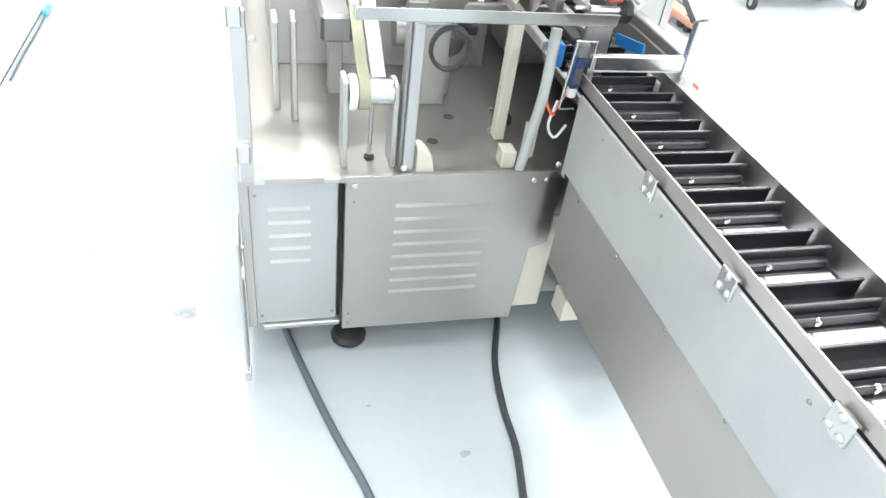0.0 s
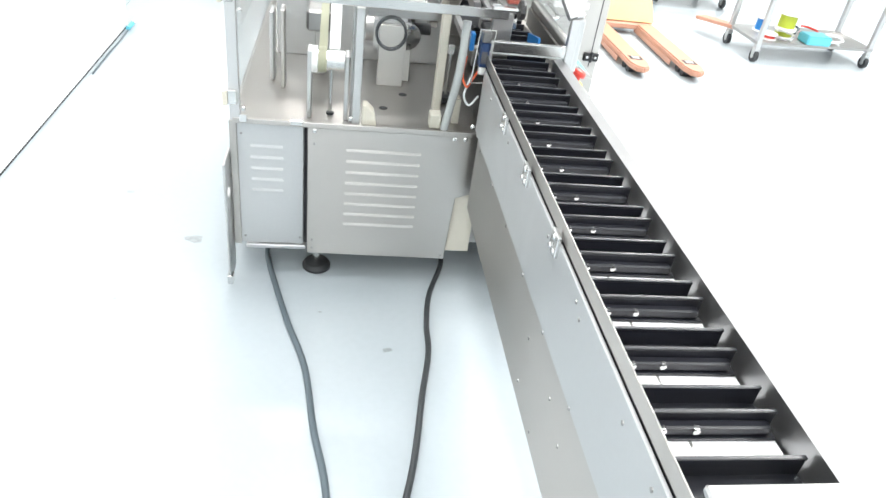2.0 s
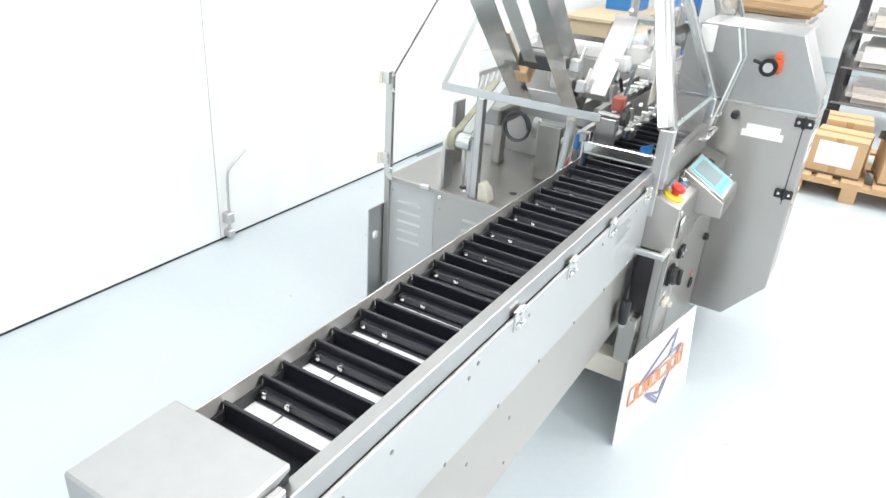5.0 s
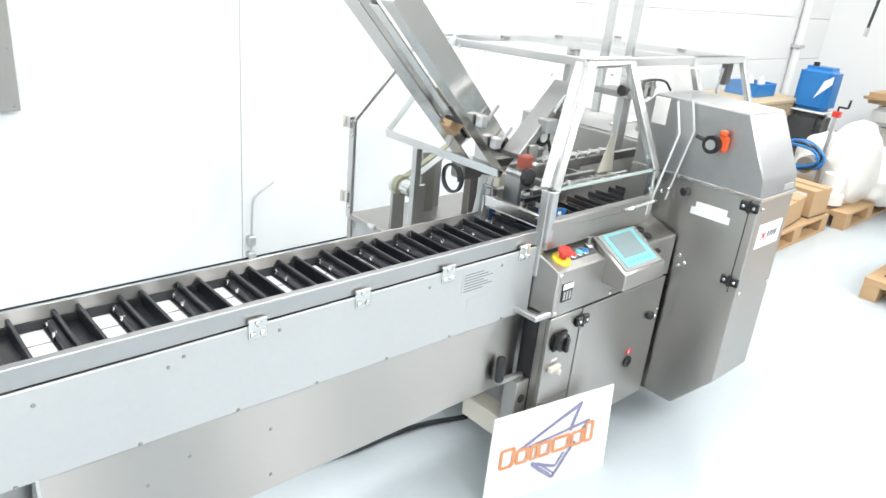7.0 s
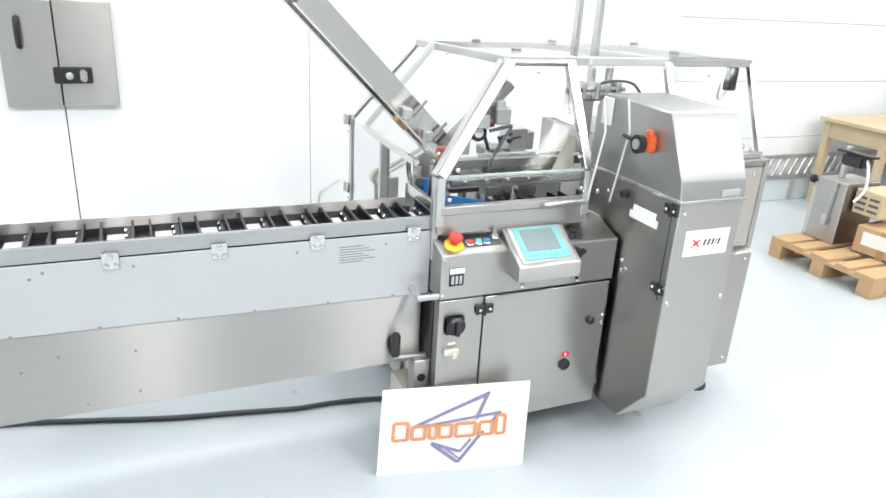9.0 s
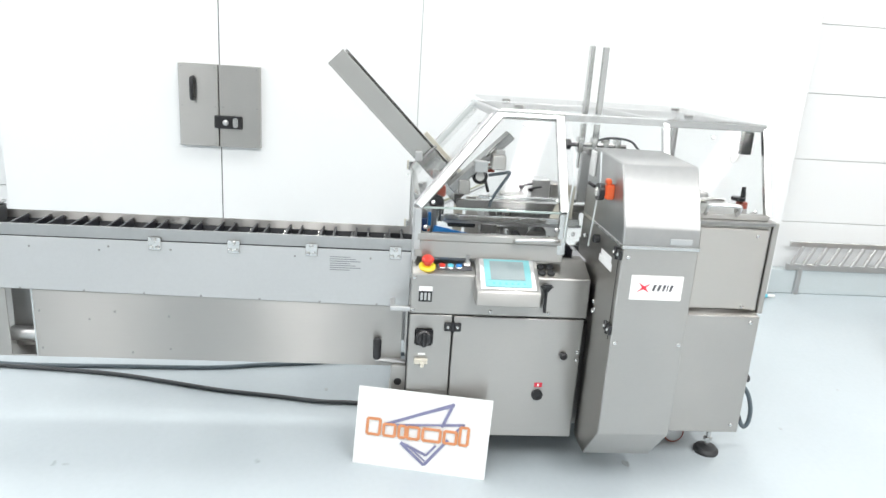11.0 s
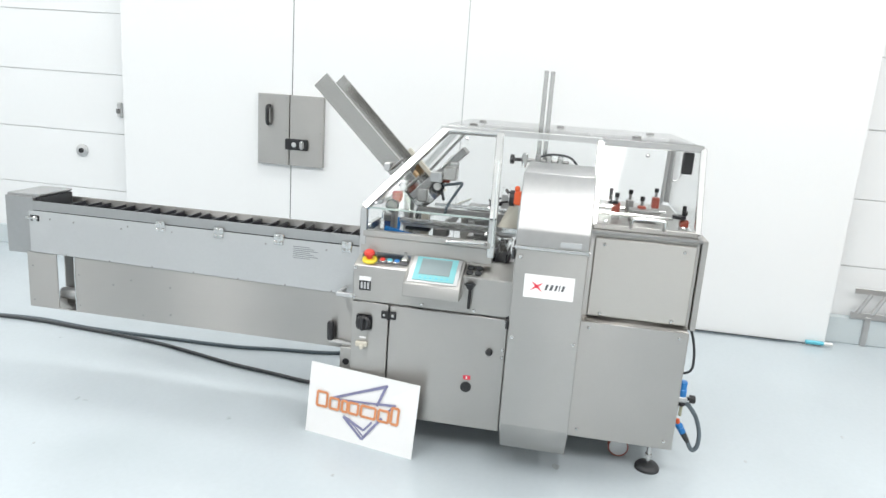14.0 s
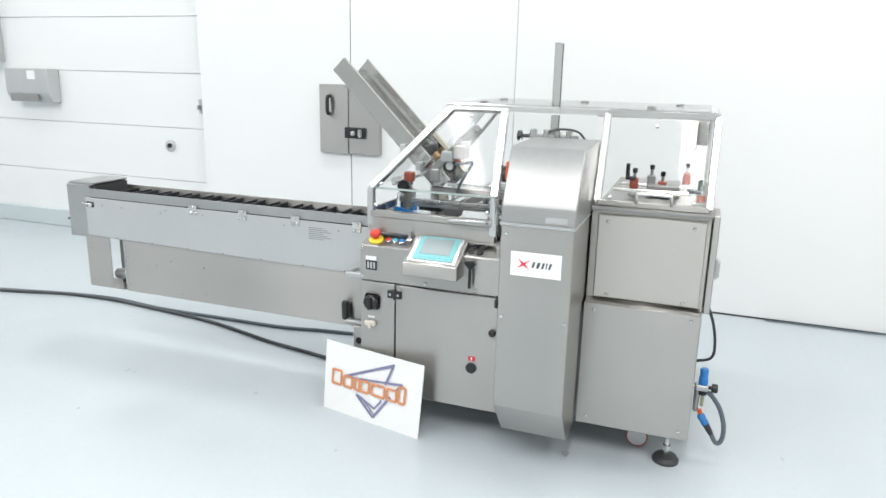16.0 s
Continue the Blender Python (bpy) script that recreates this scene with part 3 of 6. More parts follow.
part("fork", prism([(2.108, 3.91, 0.055), (2.108, 3.945, 0.045), (2.108, 3.955, 0.17), (2.108, 3.89, 0.17)], (0.004, 0, 0)), ALU, ct)

# front door and lower front
dn = part("front_panel", box(2.29, 2.306, 2.665, 2.835, 0.345, 0.678, 0.002), STEEL, mc)
part("left_cheek", box(2.20, 2.29, 2.664, 2.676, 0.15, 0.678), STEEL, mc)
fl = prism([(2.29, 2.665, 0.15), (2.29, 2.835, 0.148), (2.29, 2.835, 0.345), (2.29, 2.665, 0.345)], (0.016, 0, 0))
part("front_panel", fl, STEEL, mc)
door = part("front_door", box(2.29, 2.308, 2.841, 3.372, 0.143, 0.676, 0.003), STEEL, mc, "brushed steel service door")
sw = part("main_switch", box(2.306, 2.318, 2.688, 2.762, 0.548, 0.622, 0.012, 2), BLACK, mc, "black rotary main switch")
part("dial", lathe((2.318, 2.725, 0.585), (1, 0, 0), [(0.034, 0), (0.034, 0.014), (0.027, 0.02)], 24), BLACK, sw)
part("grip", box(2.337, 2.352, 2.717, 2.733, 0.555, 0.615, 0.004), BLACK, sw)
so = part("socket", box(2.306, 2.325, 2.69, 2.745, 0.468, 0.492, 0.004), CREAM, mc, "cream plastic socket")
part("tag", box(2.306, 2.308, 2.705, 2.735, 0.505, 0.513), PAPER, mc)
part("nub", box(2.325, 2.34, 2.715, 2.73, 0.462, 0.482, 0.003), CREAM, so)


def black_hinge(x, y, z, facing, parent):
    """Black two-leaf hinge with two bright screws."""
    m = at(x, y, z, *((0, 0, 0) if facing == "front" else (0, 0, -90)))
    b = B()
    box(0, 0.012, -0.034, -0.003, -0.018, 0.018, 0.003, 1, b)
    box(0, 0.012, 0.003, 0.034, -0.018, 0.018, 0.003, 1, b)
    rod((0.008, 0, -0.022), (0.008, 0, 0.022), 0.007, 10, b)
    bmesh.ops.transform(b, matrix=m, verts=b.verts[:])
    h = part("hinge", b, BLACK, parent, "black hinge")
    for dy in (-0.019, 0.019):
        piece("screw", BOLT, m @ at(0.012, dy, 0, 0, 90, 0) @ Matrix.Diagonal((0.8, 0.8, 0.8, 1)), h)


black_hinge(2.307, 2.838, 0.632, "front", door)
part("knob", lathe((2.308, 3.302, 0.52), (1, 0, 0), [(0.016, 0), (0.016, 0.014), (0.01, 0.02)], 18), BLACK, door)
hl = part("drain_plug", lathe((2.308, 3.21, 0.34), (1, 0, 0), [(0.024, 0), (0.024, 0.008), (0.015, 0.009), (0.015, 0.005)], 22), BLACK, door, "black round plug")
wl = part("warning_tag", box(2.308, 2.3095, 3.195, 3.228, 0.374, 0.394), INK_RED, door, "small red and white tag")
part("mark", box(2.3095, 2.310, 3.207, 3.214, 0.378, 0.39), PAPER, wl)
bolts(door, BOLT, FRONT, (2.306, 3.36, 0.50), (2.306, 3.36, 0.535))

# bracket and crank beside the front
br = part("bracket", prism([(2.19, 2.585, 0.688), (2.305, 2.585, 0.688), (2.305, 2.665, 0.688), (2.285, 2.665, 0.688), (2.285, 2.605, 0.688), (2.19, 2.605, 0.688)], (0, 0, 0.02), 0.003), ALU, mc, "grey bracket loop")
part("side_post", box(2.20, 2.262, 2.66, 2.668, 0.18, 0.66), BLACK, mc)
cr = part("crank", tube([(2.225, 2.535, 0.44), (2.225, 2.60, 0.437), (2.225, 2.65, 0.435), (2.225, 2.655, 0.36), (2.225, 2.655, 0.27)], 0.012, 1, 8), ALU, mc, "bent steel hand crank")
part("grip", lathe((2.225, 2.54, 0.445), (0, 0, 1), [(0.014, 0), (0.017, 0.01), (0.018, 0.08), (0.013, 0.09)], 14), BLACK, cr, "black crank grip")
bx = part("gear_box", box(2.20, 2.26, 2.60, 2.664, 0.255, 0.43, 0.003), STEEL, mc)
part("slot", lathe((2.26, 2.63, 0.36), (1, 0, 0), [(0.016, 0), (0.016, 0.003)], 14), BLACK, bx)
part("lower_tray", box(2.02, 2.25, 2.60, 2.68, 0.17, 0.255, 0.003), CREAM, mc)

# console
prof = [(2.12, 0.683), (2.308, 0.683), (2.308, 0.848), (2.18, 0.893), (2.12, 0.893)]
con = part("console", prism([(x, 2.665, z) for x, z in prof], (0, 0.715, 0), 0.004), STEEL, mc, "sloped steel control console")
slope = Vector((2.308 - 2.18, 0, 0.848 - 0.893)).normalized()
normal = Vector((-slope.z, 0, slope.x))
if normal.z < 0:
    normal = -normal


def on_console(x, y):
    return Vector((x, y, 0.893 + (x - 2.18) * (0.848 - 0.893) / (2.308 - 2.18)))


p = on_console(2.262, 2.725)
es = part("emergency_stop", lathe(p, normal, [(0.034, 0), (0.034, 0.006), (0.026, 0.012)], 26), YELLOW, con, "red mushroom stop button on a yellow ring")
part("mushroom", lathe(p + normal * 0.012, normal, [(0.013, 0), (0.013, 0.016), (0.024, 0.018), (0.025, 0.028), (0.02, 0.035), (0.008, 0.038)], 22), RED, es)
strip = part("button_strip", sheet([on_console(2.242, 2.766) + normal * 0.001, on_console(2.278, 2.766) + normal * 0.001, on_console(2.278, 2.902) + normal * 0.001, on_console(2.242, 2.902) + normal * 0.001], 0.002), INK, con)
for yy, mt, nm in ((2.785, RED, "red"), (2.818, SKYBLUE, "cyan"), (2.851, BLUE, "blue")):
    q = on_console(2.26, yy)
    bt = part("push_button", lathe(q, normal, [(0.0155, 0), (0.0155, 0.006), (0.013, 0.008)], 18), STEEL_BR, con, nm + " push button with a chrome collar")
    part("cap", lathe(q + normal * 0.006, normal, [(0.012, 0), (0.012, 0.006), (0.008, 0.008)], 18), mt, bt)
q = on_console(2.25, 2.885)
ky = part("key_switch", lathe(q, normal, [(0.016, 0), (0.016, 0.016), (0.012, 0.02)], 18), STEEL_BR, con)
part("key", box(q.x - 0.003, q.x + 0.003, q.y - 0.008, q.y + 0.008, q.z + 0.015, q.z + 0.045, 0.001), STEEL_DK, ky)
# touch panel wedge
y0, y1 = 2.925, 3.15
wedge = [(2.235, 0.875), (2.245, 0.905), (2.40, 0.815), (2.40, 0.757), (2.31, 0.757)]
tp = part("touch_panel", prism([(x, y0 - 0.012, z) for x, z in wedge], (0, y1 - y0 + 0.024, 0), 0.003), STEEL, con, "touch screen panel with a cyan frame")
a, b2 = Vector((2.245, 0, 0.905)), Vector((2.40, 0, 0.815))
d = b2 - a
n2 = Vector((-d.z, 0, d.x)).normalized()
n2 = n2 if n2.z > 0 else -n2


def on_panel(u, y, h):
    return a + d * u + Vector((0, y, 0)) + n2 * h


def panel_sheet(u0, u1, ya, yb, h, t):
    return sheet([on_panel(u0, ya, h), on_panel(u1, ya, h), on_panel(u1, yb, h), on_panel(u0, yb, h)], t)


part("frame", panel_sheet(0.03, 0.93, y0 + 0.004, y1 - 0.004, 0.0008, 0.003), ALU, tp)
part("bezel", panel_sheet(0.06, 0.86, y0 + 0.022, y1 - 0.02, 0.004, 0.002), CYAN, tp)
part("screen", panel_sheet(0.12, 0.66, y0 + 0.045, y1 - 0.045, 0.0062, 0.001), SCREEN, tp)
for i in range(6):
    yy = y0 + 0.05 + i * 0.024
    part("key", panel_sheet(0.74, 0.79, yy, yy + 0.010, 0.0062, 0.001), SKYBLUE, tp)
for x, yy in ((2.24, 3.184), (2.24, 3.222), (2.276, 3.184), (2.276, 3.222)):
    part("dial", lathe(on_console(x, yy), normal, [(0.0155, 0), (0.0155, 0.006), (0.013, 0.008)], 18), RUBBER, con, "black round cap")
ctr = part("counter", box(2.308, 2.311, 2.695, 2.748, 0.735, 0.80), BLACK, con, "small black counters with a white tag")
for i in range(3):
    part("window", box(2.311, 2.3125, 2.702 + i * 0.015, 2.711 + i * 0.015, 0.742, 0.772), ALU, ctr)
part("tag", box(2.311, 2.3125, 2.695, 2.748, 0.78, 0.80), PAPER, ctr)
clamp = part("clamp_lever", rod((2.308, 3.197, 0.815), (2.335, 3.197, 0.815), 0.016, 14), BLACK, con, "black clamp lever")
part("stem", rod((2.33, 3.197, 0.82), (2.335, 3.197, 0.715), 0.0065, 10), BLACK, clamp)
part("wing", box(2.322, 2.345, 3.172, 3.222, 0.815, 0.832, 0.006, 2), BLACK, clamp)
bolts(con, BOLT, FRONT, (2.308, 2.985, 0.70), (2.308, 3.22, 0.70), (2.308, 2.675, 0.70), (2.308, 2.675, 0.835))

# tall side housing with sloped head
TY0, TY1 = 3.392, 3.67
prof = [(2.02, 0.66), (2.29, 0.66), (2.29, 0.15), (2.44, 0.15), (2.585, 0.325), (2.580, 1.066), (2.05, 1.066)]
tw = part("tower", prism([(x, TY0, z) for x, z in prof], (0, TY1 - TY0, 0), 0.004), STEEL, mc, "tall brushed steel side housing")
head = [(2.05, 1.07), (2.580, 1.07), (2.572, 1.135), (2.468, 1.346), (2.10, 1.352), (2.05, 1.30)]
hd = part("tower_head", prism([(x, TY0 - 0.002, z) for x, z in head], (0, TY1 - TY0 + 0.004, 0), 0.005), HEAD, mc, "sloped steel head of the housing")
part("seam", box(2.05, 2.586, TY0 - 0.004, TY1 + 0.003, 1.060, 1.074, 0.002), STEEL_BR, mc)
tg = part("tag", box(2.572, 2.582, 3.56, 3.64, 1.082, 1.102), PANEL, hd)
black_hinge(2.548, TY0, 1.034, "side", tw)
black_hinge(2.548, TY0, 0.746, "side", tw)
part("door_seam", box(2.546, 2.550, TY0 - 0.001, TY0 + 0.002, 0.70, 1.06), RUBBER, tw)
kn = part("clamp_knob", ring((2.377, TY0 - 0.055, 1.222), (0, 1, 0), 0.033, 0.018, 0.02, 24), BLACK, hd, "black hand wheel with an orange counter")
part("hub", rod((2.377, TY0 - 0.06, 1.222), (2.377, TY0, 1.222), 0.018, 18), ALU, kn)
part("handle", rod((2.352, TY0 - 0.06, 1.235), (2.325, TY0 - 0.075, 1.245), 0.007, 10), BLACK, kn)
part("counter", box(2.388, 2.42, TY0 - 0.035, TY0, 1.20, 1.256, 0.005, 2), ORANGE, kn, "orange position counter")
part("counter_top", box(2.39, 2.415, TY0 - 0.035, TY0 - 0.015, 1.256, 1.276, 0.004), ORANGE, kn)
part("cap", lathe((2.30, TY0, 1.02), (0, -1, 0), [(0.017, 0), (0.017, 0.02), (0.012, 0.024)], 18), BLACK, tw, "black round knob")
st = part("sticker", box(2.35, 2.475, TY0 - 0.0015, TY0, 0.968, 0.995), PAPER, tw, "blank white stickers")
part("sticker", box(2.335, 2.49, TY0 - 0.0025, TY0 - 0.001, 0.944, 0.972), PAPER, tw)
lab = part("brand_plate", box(2.580, 2.5835, 3.437, 3.63, 0.872, 0.965, 0.0005), PAPER, tw, "white plate with a red star and dark bars")
cx, cy, cz = 2.5835, 3.487, 0.919
star = []
for i in range(8):
    r = (0.033, 0.007)[i % 2]
    an = math.pi / 4 * i + math.pi / 4 * 0.9
    star.append((cx, cy + r * math.cos(an), cz + r * math.sin(an) * 0.8))
part("star", prism(star, (0.001, 0, 0)), INK_RED, lab)
for i, wd in enumerate((0.013, 0.015, 0.012, 0.005, 0.013)):
    yy = 3.518 + sum((0.013, 0.015, 0.012, 0.005, 0.013)[:i]) + i * 0.0045
    bb = prism([(cx, yy, cz - 0.011), (cx, yy + wd * 0.6, cz - 0.011), (cx, yy + wd + 0.002, cz + 0.012), (cx, yy + wd * 0.4, cz + 0.012)], (0.001, 0, 0))
    part("bar", bb, INK, lab)
bolts(tw, BOLT, FRONT, (2.5815, 3.415, 1.03), (2.5815, 3.41, 0.70), (2.5815, 3.65, 0.70))
bolts(tw, BOLT, (90, 0, 0), (2.335, TY0, 0.77), (2.36, TY0, 0.745), (2.338, TY0, 0.73))

# right hand body
rb = part("discharge_body", box(1.2, 2.262, 3.674, 4.138, 0.152, 0.70, 0.004), STEEL, mc, "plain brushed steel discharge body")
ub = part("discharge_cabinet", box(1.2, 2.218, 3.674, 4.138, 0.70, 1.085, 0.004), STEEL, mc)
part("cover", box(2.218, 2.236, 3.705, 4.122, 0.722, 1.068, 0.004), COVER, ub, "pale steel cover plate")
part("ledge", prism([(2.218, 3.68, 0.70), (2.262, 3.68, 0.70), (2.218, 3.68, 0.716)], (0, 0.45, 0)), STEEL, mc)
part("rim", box(2.15, 2.245, 3.674, 4.14, 1.085, 1.10, 0.003), STEEL_DK, ub)
part("flange", box(2.02, 2.225, 4.14, 4.165, 0.70, 1.095, 0.003), STEEL, mc, "folded side flange")
bolts(ub, BOLT, FRONT, (2.236, 3.745, 1.04), (2.236, 4.075, 1.04), (2.236, 3.76, 0.735), (2.236, 4.06, 0.735))
bolts(rb, BOLT, FRONT, (2.262, 3.72, 0.672), (2.262, 4.10, 0.672), (2.262, 3.72, 0.19), (2.262, 4.10, 0.19))
gh = part("guard_handle", tube([(2.215, 3.845, 1.12), (2.235, 3.845, 1.15), (2.238, 3.86, 1.163), (2.238, 3.965, 1.163), (2.235, 3.98, 1.15), (2.215, 3.98, 1.12)], 0.008, 3, 8), STEEL_BR, mc, "polished bow handle")
part("side_knob", box(2.0, 2.06, 4.165, 4.19, 0.80, 0.88, 0.008, 2), ALU, mc)

# air service unit on the side
air = part("air_unit", box(2.075, 2.125, 4.15, 4.20, 0.325, 0.35, 0.004), ALU, mc, "blue and silver compressed air regulator")
part("arm", box(2.085, 2.115, 4.12, 4.15, 0.328, 0.345, 0.002), STEEL_DK, air)
part("regulator", lathe((2.10, 4.178, 0.35), (0, 0, 1), [(0.019, 0), (0.019, 0.03), (0.0165, 0.033), (0.0175, 0.066), (0.013, 0.072)], 18), BLUE, air)
part("gauge", lathe((2.10, 4.20, 0.338), (0, 1, 0), [(0.008, 0), (0.008, 0.012), (0.019, 0.013), (0.019, 0.035), (0.016, 0.038)], 18), BLACK, air)
part("bowl", lathe((2.10, 4.158, 0.22), (0, 0, 1), [(0.005, 0), (0.011, 0.012), (0.013, 0.105)], 14), STEEL_DK, air)
part("filter", lathe((2.10, 4.182, 0.25), (0, 0, 1), [(0.007, 0), (0.0085, 0.075)], 12), BELT, air)
part("nut", lathe((2.10, 4.178, 0.304), (0, 0, 1), [(0.02, 0), (0.02, 0.016)], 6), BLACK, air)
part("fitting", lathe((2.10, 4.176, 0.232), (0, 0.2, -1), [(0.009, 0), (0.010, 0.018), (0.007, 0.022)], 12), ORANGE, air)
part("coupling", lathe((2.10, 4.18, 0.212), (0, 0.5, -0.8), [(0.012, 0), (0.017, 0.008), (0.017, 0.022), (0.013, 0.025), (0.016, 0.03), (0.016, 0.05)], 14), BLUE, air)
part("coupling_end", lathe((2.10, 4.2065, 0.1696), (0, 0.5, -0.8), [(0.014, 0), (0.012, 0.04), (0.009, 0.055)], 14), RUBBER, air)
part("hose", tube([(2.10, 4.232, 0.13), (2.10, 4.252, 0.094), (2.10, 4.268, 0.092), (2.10, 4.28, 0.12), (2.10, 4.278, 0.18), (2.10, 4.255, 0.25), (2.10, 4.22, 0.30), (2.10, 4.20, 0.315)], 0.010, 8, 10), CABLE, air, "grey air hose")
part("power_lead", tube([(2.10, 4.16, 0.70), (2.10, 4.19, 0.62), (2.10, 4.205, 0.53), (2.10, 4.195, 0.47), (2.08, 4.13, 0.44)], 0.006, 8, 8), CABLE_BK, mc, "black power lead")


# ---- guards over the machine ----
ZT, ZE = 1.46, 1.095
A0 = Vector((2.222, 2.680, 0.925))
A1 = Vector((2.222, 2.680, ZE))
A2 = Vector((2.045, 3.005, ZT))
A3 = Vector((2.045, 3.245, ZT))
A4 = Vector((2.222, 3.262, ZE))
A5 = Vector((2.222, 3.262, 0.925))
wd = part("guard_door", bar(A0, A1, 0.03, 0.03, (1, 0, 0), 0.003), ALU, mc, "trapezoid clear guard door in a steel frame")
for p0, p1 in ((A1, A2), (A2, A3), (A3, A4), (A4, A5)):
    part("frame_bar", bar(p0, p1, 0.034, 0.03, (1, 0, 0.5), 0.003), STEEL_BR, wd)
part("frame_bar", box(2.205, 2.238, 2.68, 3.262, 0.965, 0.995, 0.003), STEEL, wd)
part("pane", sheet([A1, A2, A3, A4], -0.005), CLEAR, wd, "clear plastic pane")
part("pane", box(2.216, 2.221, 2.69, 3.25, 0.99, ZE), CLEAR, wd)
part("pane_edge", box(2.212, 2.224, 2.69, 3.25, ZE - 0.003, ZE + 0.004), GREENEDGE, wd)
part("skirt", prism([(2.20, 2.672, 0.965), (2.234, 2.672, 0.965), (2.236, 2.672, 0.898), (2.20, 2.672, 0.893)], (0, 0.60, 0), 0.002), STEEL, wd, "folded steel skirt")
hd2 = part("handle", tube([(2.235, 3.07, 0.975), (2.262, 3.07, 0.985), (2.27, 3.09, 0.99), (2.27, 3.22, 0.995), (2.262, 3.24, 0.99), (2.235, 3.24, 0.98)], 0.007, 3, 8), STEEL_BR, wd, "bright bow handle")
bolts(wd, BOLT, (0, 70, 0), (2.235, 2.71, 1.02), (2.235, 2.735, 1.12), (2.075, 3.10, 1.425), (2.235, 3.235, 1.03), (2.20, 3.235, 1.14))

# left end: inner post pair and clear sloped front
gf = part("guard_frame", bar((2.205, 2.672, 0.80), (2.205, 2.672, ZE), 0.022, 0.03, (1, 0, 0), 0.002), ALU, mc, "aluminium guard frame with clear panels")
part("frame_bar", bar((2.195, 2.672, ZE), (2.02, 2.985, ZT), 0.024, 0.03, (1, 0, 0), 0.002), ALU, gf)
part("frame_bar", bar((1.120, 2.692, 0.66), (1.120, 2.692, 1.085), 0.034, 0.018, (0, 1, 0), 0.002), ALU, gf)
part("frame_bar", bar((1.120, 2.692, 1.08), (1.175, 2.99, ZT - 0.025), 0.02, 0.018, (0, 1, 0), 0.002), ALU, gf)
part("frame_bar", bar((1.175, 2.99, ZT - 0.025), (2.045, 2.985, ZT), 0.03, 0.03, (0, 0, 1), 0.003), ALU, gf)
part("frame_bar", bar((1.175, 2.99, ZT - 0.025), (1.175, 4.10, ZT - 0.025), 0.03, 0.03, (0, 0, 1), 0.003), ALU, gf)
part("frame_bar", bar((2.045, 2.985, ZT), (2.045, 4.115, ZT), 0.03, 0.03, (0, 0, 1), 0.003), ALU, gf)
part("frame_bar", bar((1.175, 4.10, ZT - 0.025), (2.045, 4.10, ZT), 0.03, 0.03, (0, 0, 1), 0.003), ALU, gf)
part("frame_bar", bar((1.175, 3.66, ZT - 0.025), (2.045, 3.66, ZT), 0.03, 0.03, (0, 0, 1), 0.003), ALU, gf)
part("frame_bar", bar((1.118, 4.10, 0.66), (1.118, 4.10, 1.085), 0.03, 0.018, (0, 1, 0), 0.002), ALU, gf)
part("frame_bar", bar((1.118, 4.10, 1.085), (1.175, 4.10, ZT - 0.025), 0.02, 0.018, (0, 1, 0), 0.002), ALU, gf)
part("top_pane", box(1.19, 2.035, 2.99, 4.09, ZT + 0.015, ZT + 0.019), CLEAR, gf, "clear roof sheet")
part("back_pane", sheet([(1.115, 2.70, 1.09), (1.115, 4.09, 1.09), (1.165, 4.09, ZT - 0.02), (1.165, 3.0, ZT - 0.02)], 0.004), CLEAR, gf)
part("back_pane", box(1.106, 1.110, 2.70, 4.09, 0.67, 1.09), CLEAR, gf)
part("end_pane", box(1.135, 1.94, 2.686, 2.690, 0.675, 1.085), CLEAR, gf, "clear end sheet")
part("slope_pane", sheet([(1.90, 2.685, 1.10), (2.19, 2.685, 1.10), (2.02, 2.98, ZT), (1.90, 2.98, ZT)], -0.005), CLEAR, gf, "clear sloped sheet")
part("slope_pane", sheet([(1.37, 2.685, 1.10), (1.585, 2.685, 1.10), (1.585, 2.98, ZT), (1.40, 2.98, ZT)], -0.005), CLEAR, gf, "clear sloped sheet")
part("slope_edge", bar((1.365, 2.688, 1.10), (1.395, 2.98, ZT), 0.012, 0.03, (0, 0, 1), 0.001), EDGE, gf)
part("sill_bar", prism([(1.365, 2.668, 1.105), (1.365, 2.70, 1.092), (1.365, 2.69, 1.072), (1.365, 2.675, 1.072)], (0.62, 0, 0), 0.002), STEEL_BR, gf)
part("lower_bar", bar((1.94, 2.675, 0.985), (2.20, 2.675, 0.985), 0.02, 0.035, (0, 0, 1), 0.002), STEEL_BR, gf)
part("lower_edge", bar((1.94, 2.675, 0.964), (2.20, 2.675, 0.964), 0.006, 0.006, (0, 0, 1)), EDGE, gf)
part("latch", box(1.30, 1.345, 2.655, 2.675, 0.665, 0.685, 0.004), STEEL_BR, gf)
part("corner_tab", box(1.135, 1.16, 2.664, 2.668, 0.664, 0.69, 0.001), STEEL_BR, gf)
for zz in (0.72, 1.05):
    part("hinge", box(1.10, 1.13, 2.668, 2.70, zz, zz + 0.05, 0.003), STEEL_BR, gf)
    part("strap", box(1.085, 1.10, 2.66, 2.672, zz, zz + 0.05, 0.002), CREAM, gf)
bolts(gf, BOLT, LEFT, (1.15, 2.668, 0.71), (1.15, 2.668, 1.03), (1.50, 2.668, 0.70), (1.92, 2.668, 0.70), (2.18, 2.668, 1.0))
bolts(gf, BOLT, (40, 0, 0), (2.10, 2.72, 1.145), (1.95, 2.93, 1.405), (1.45, 2.95, 1.43), (1.60, 2.95, 1.43))
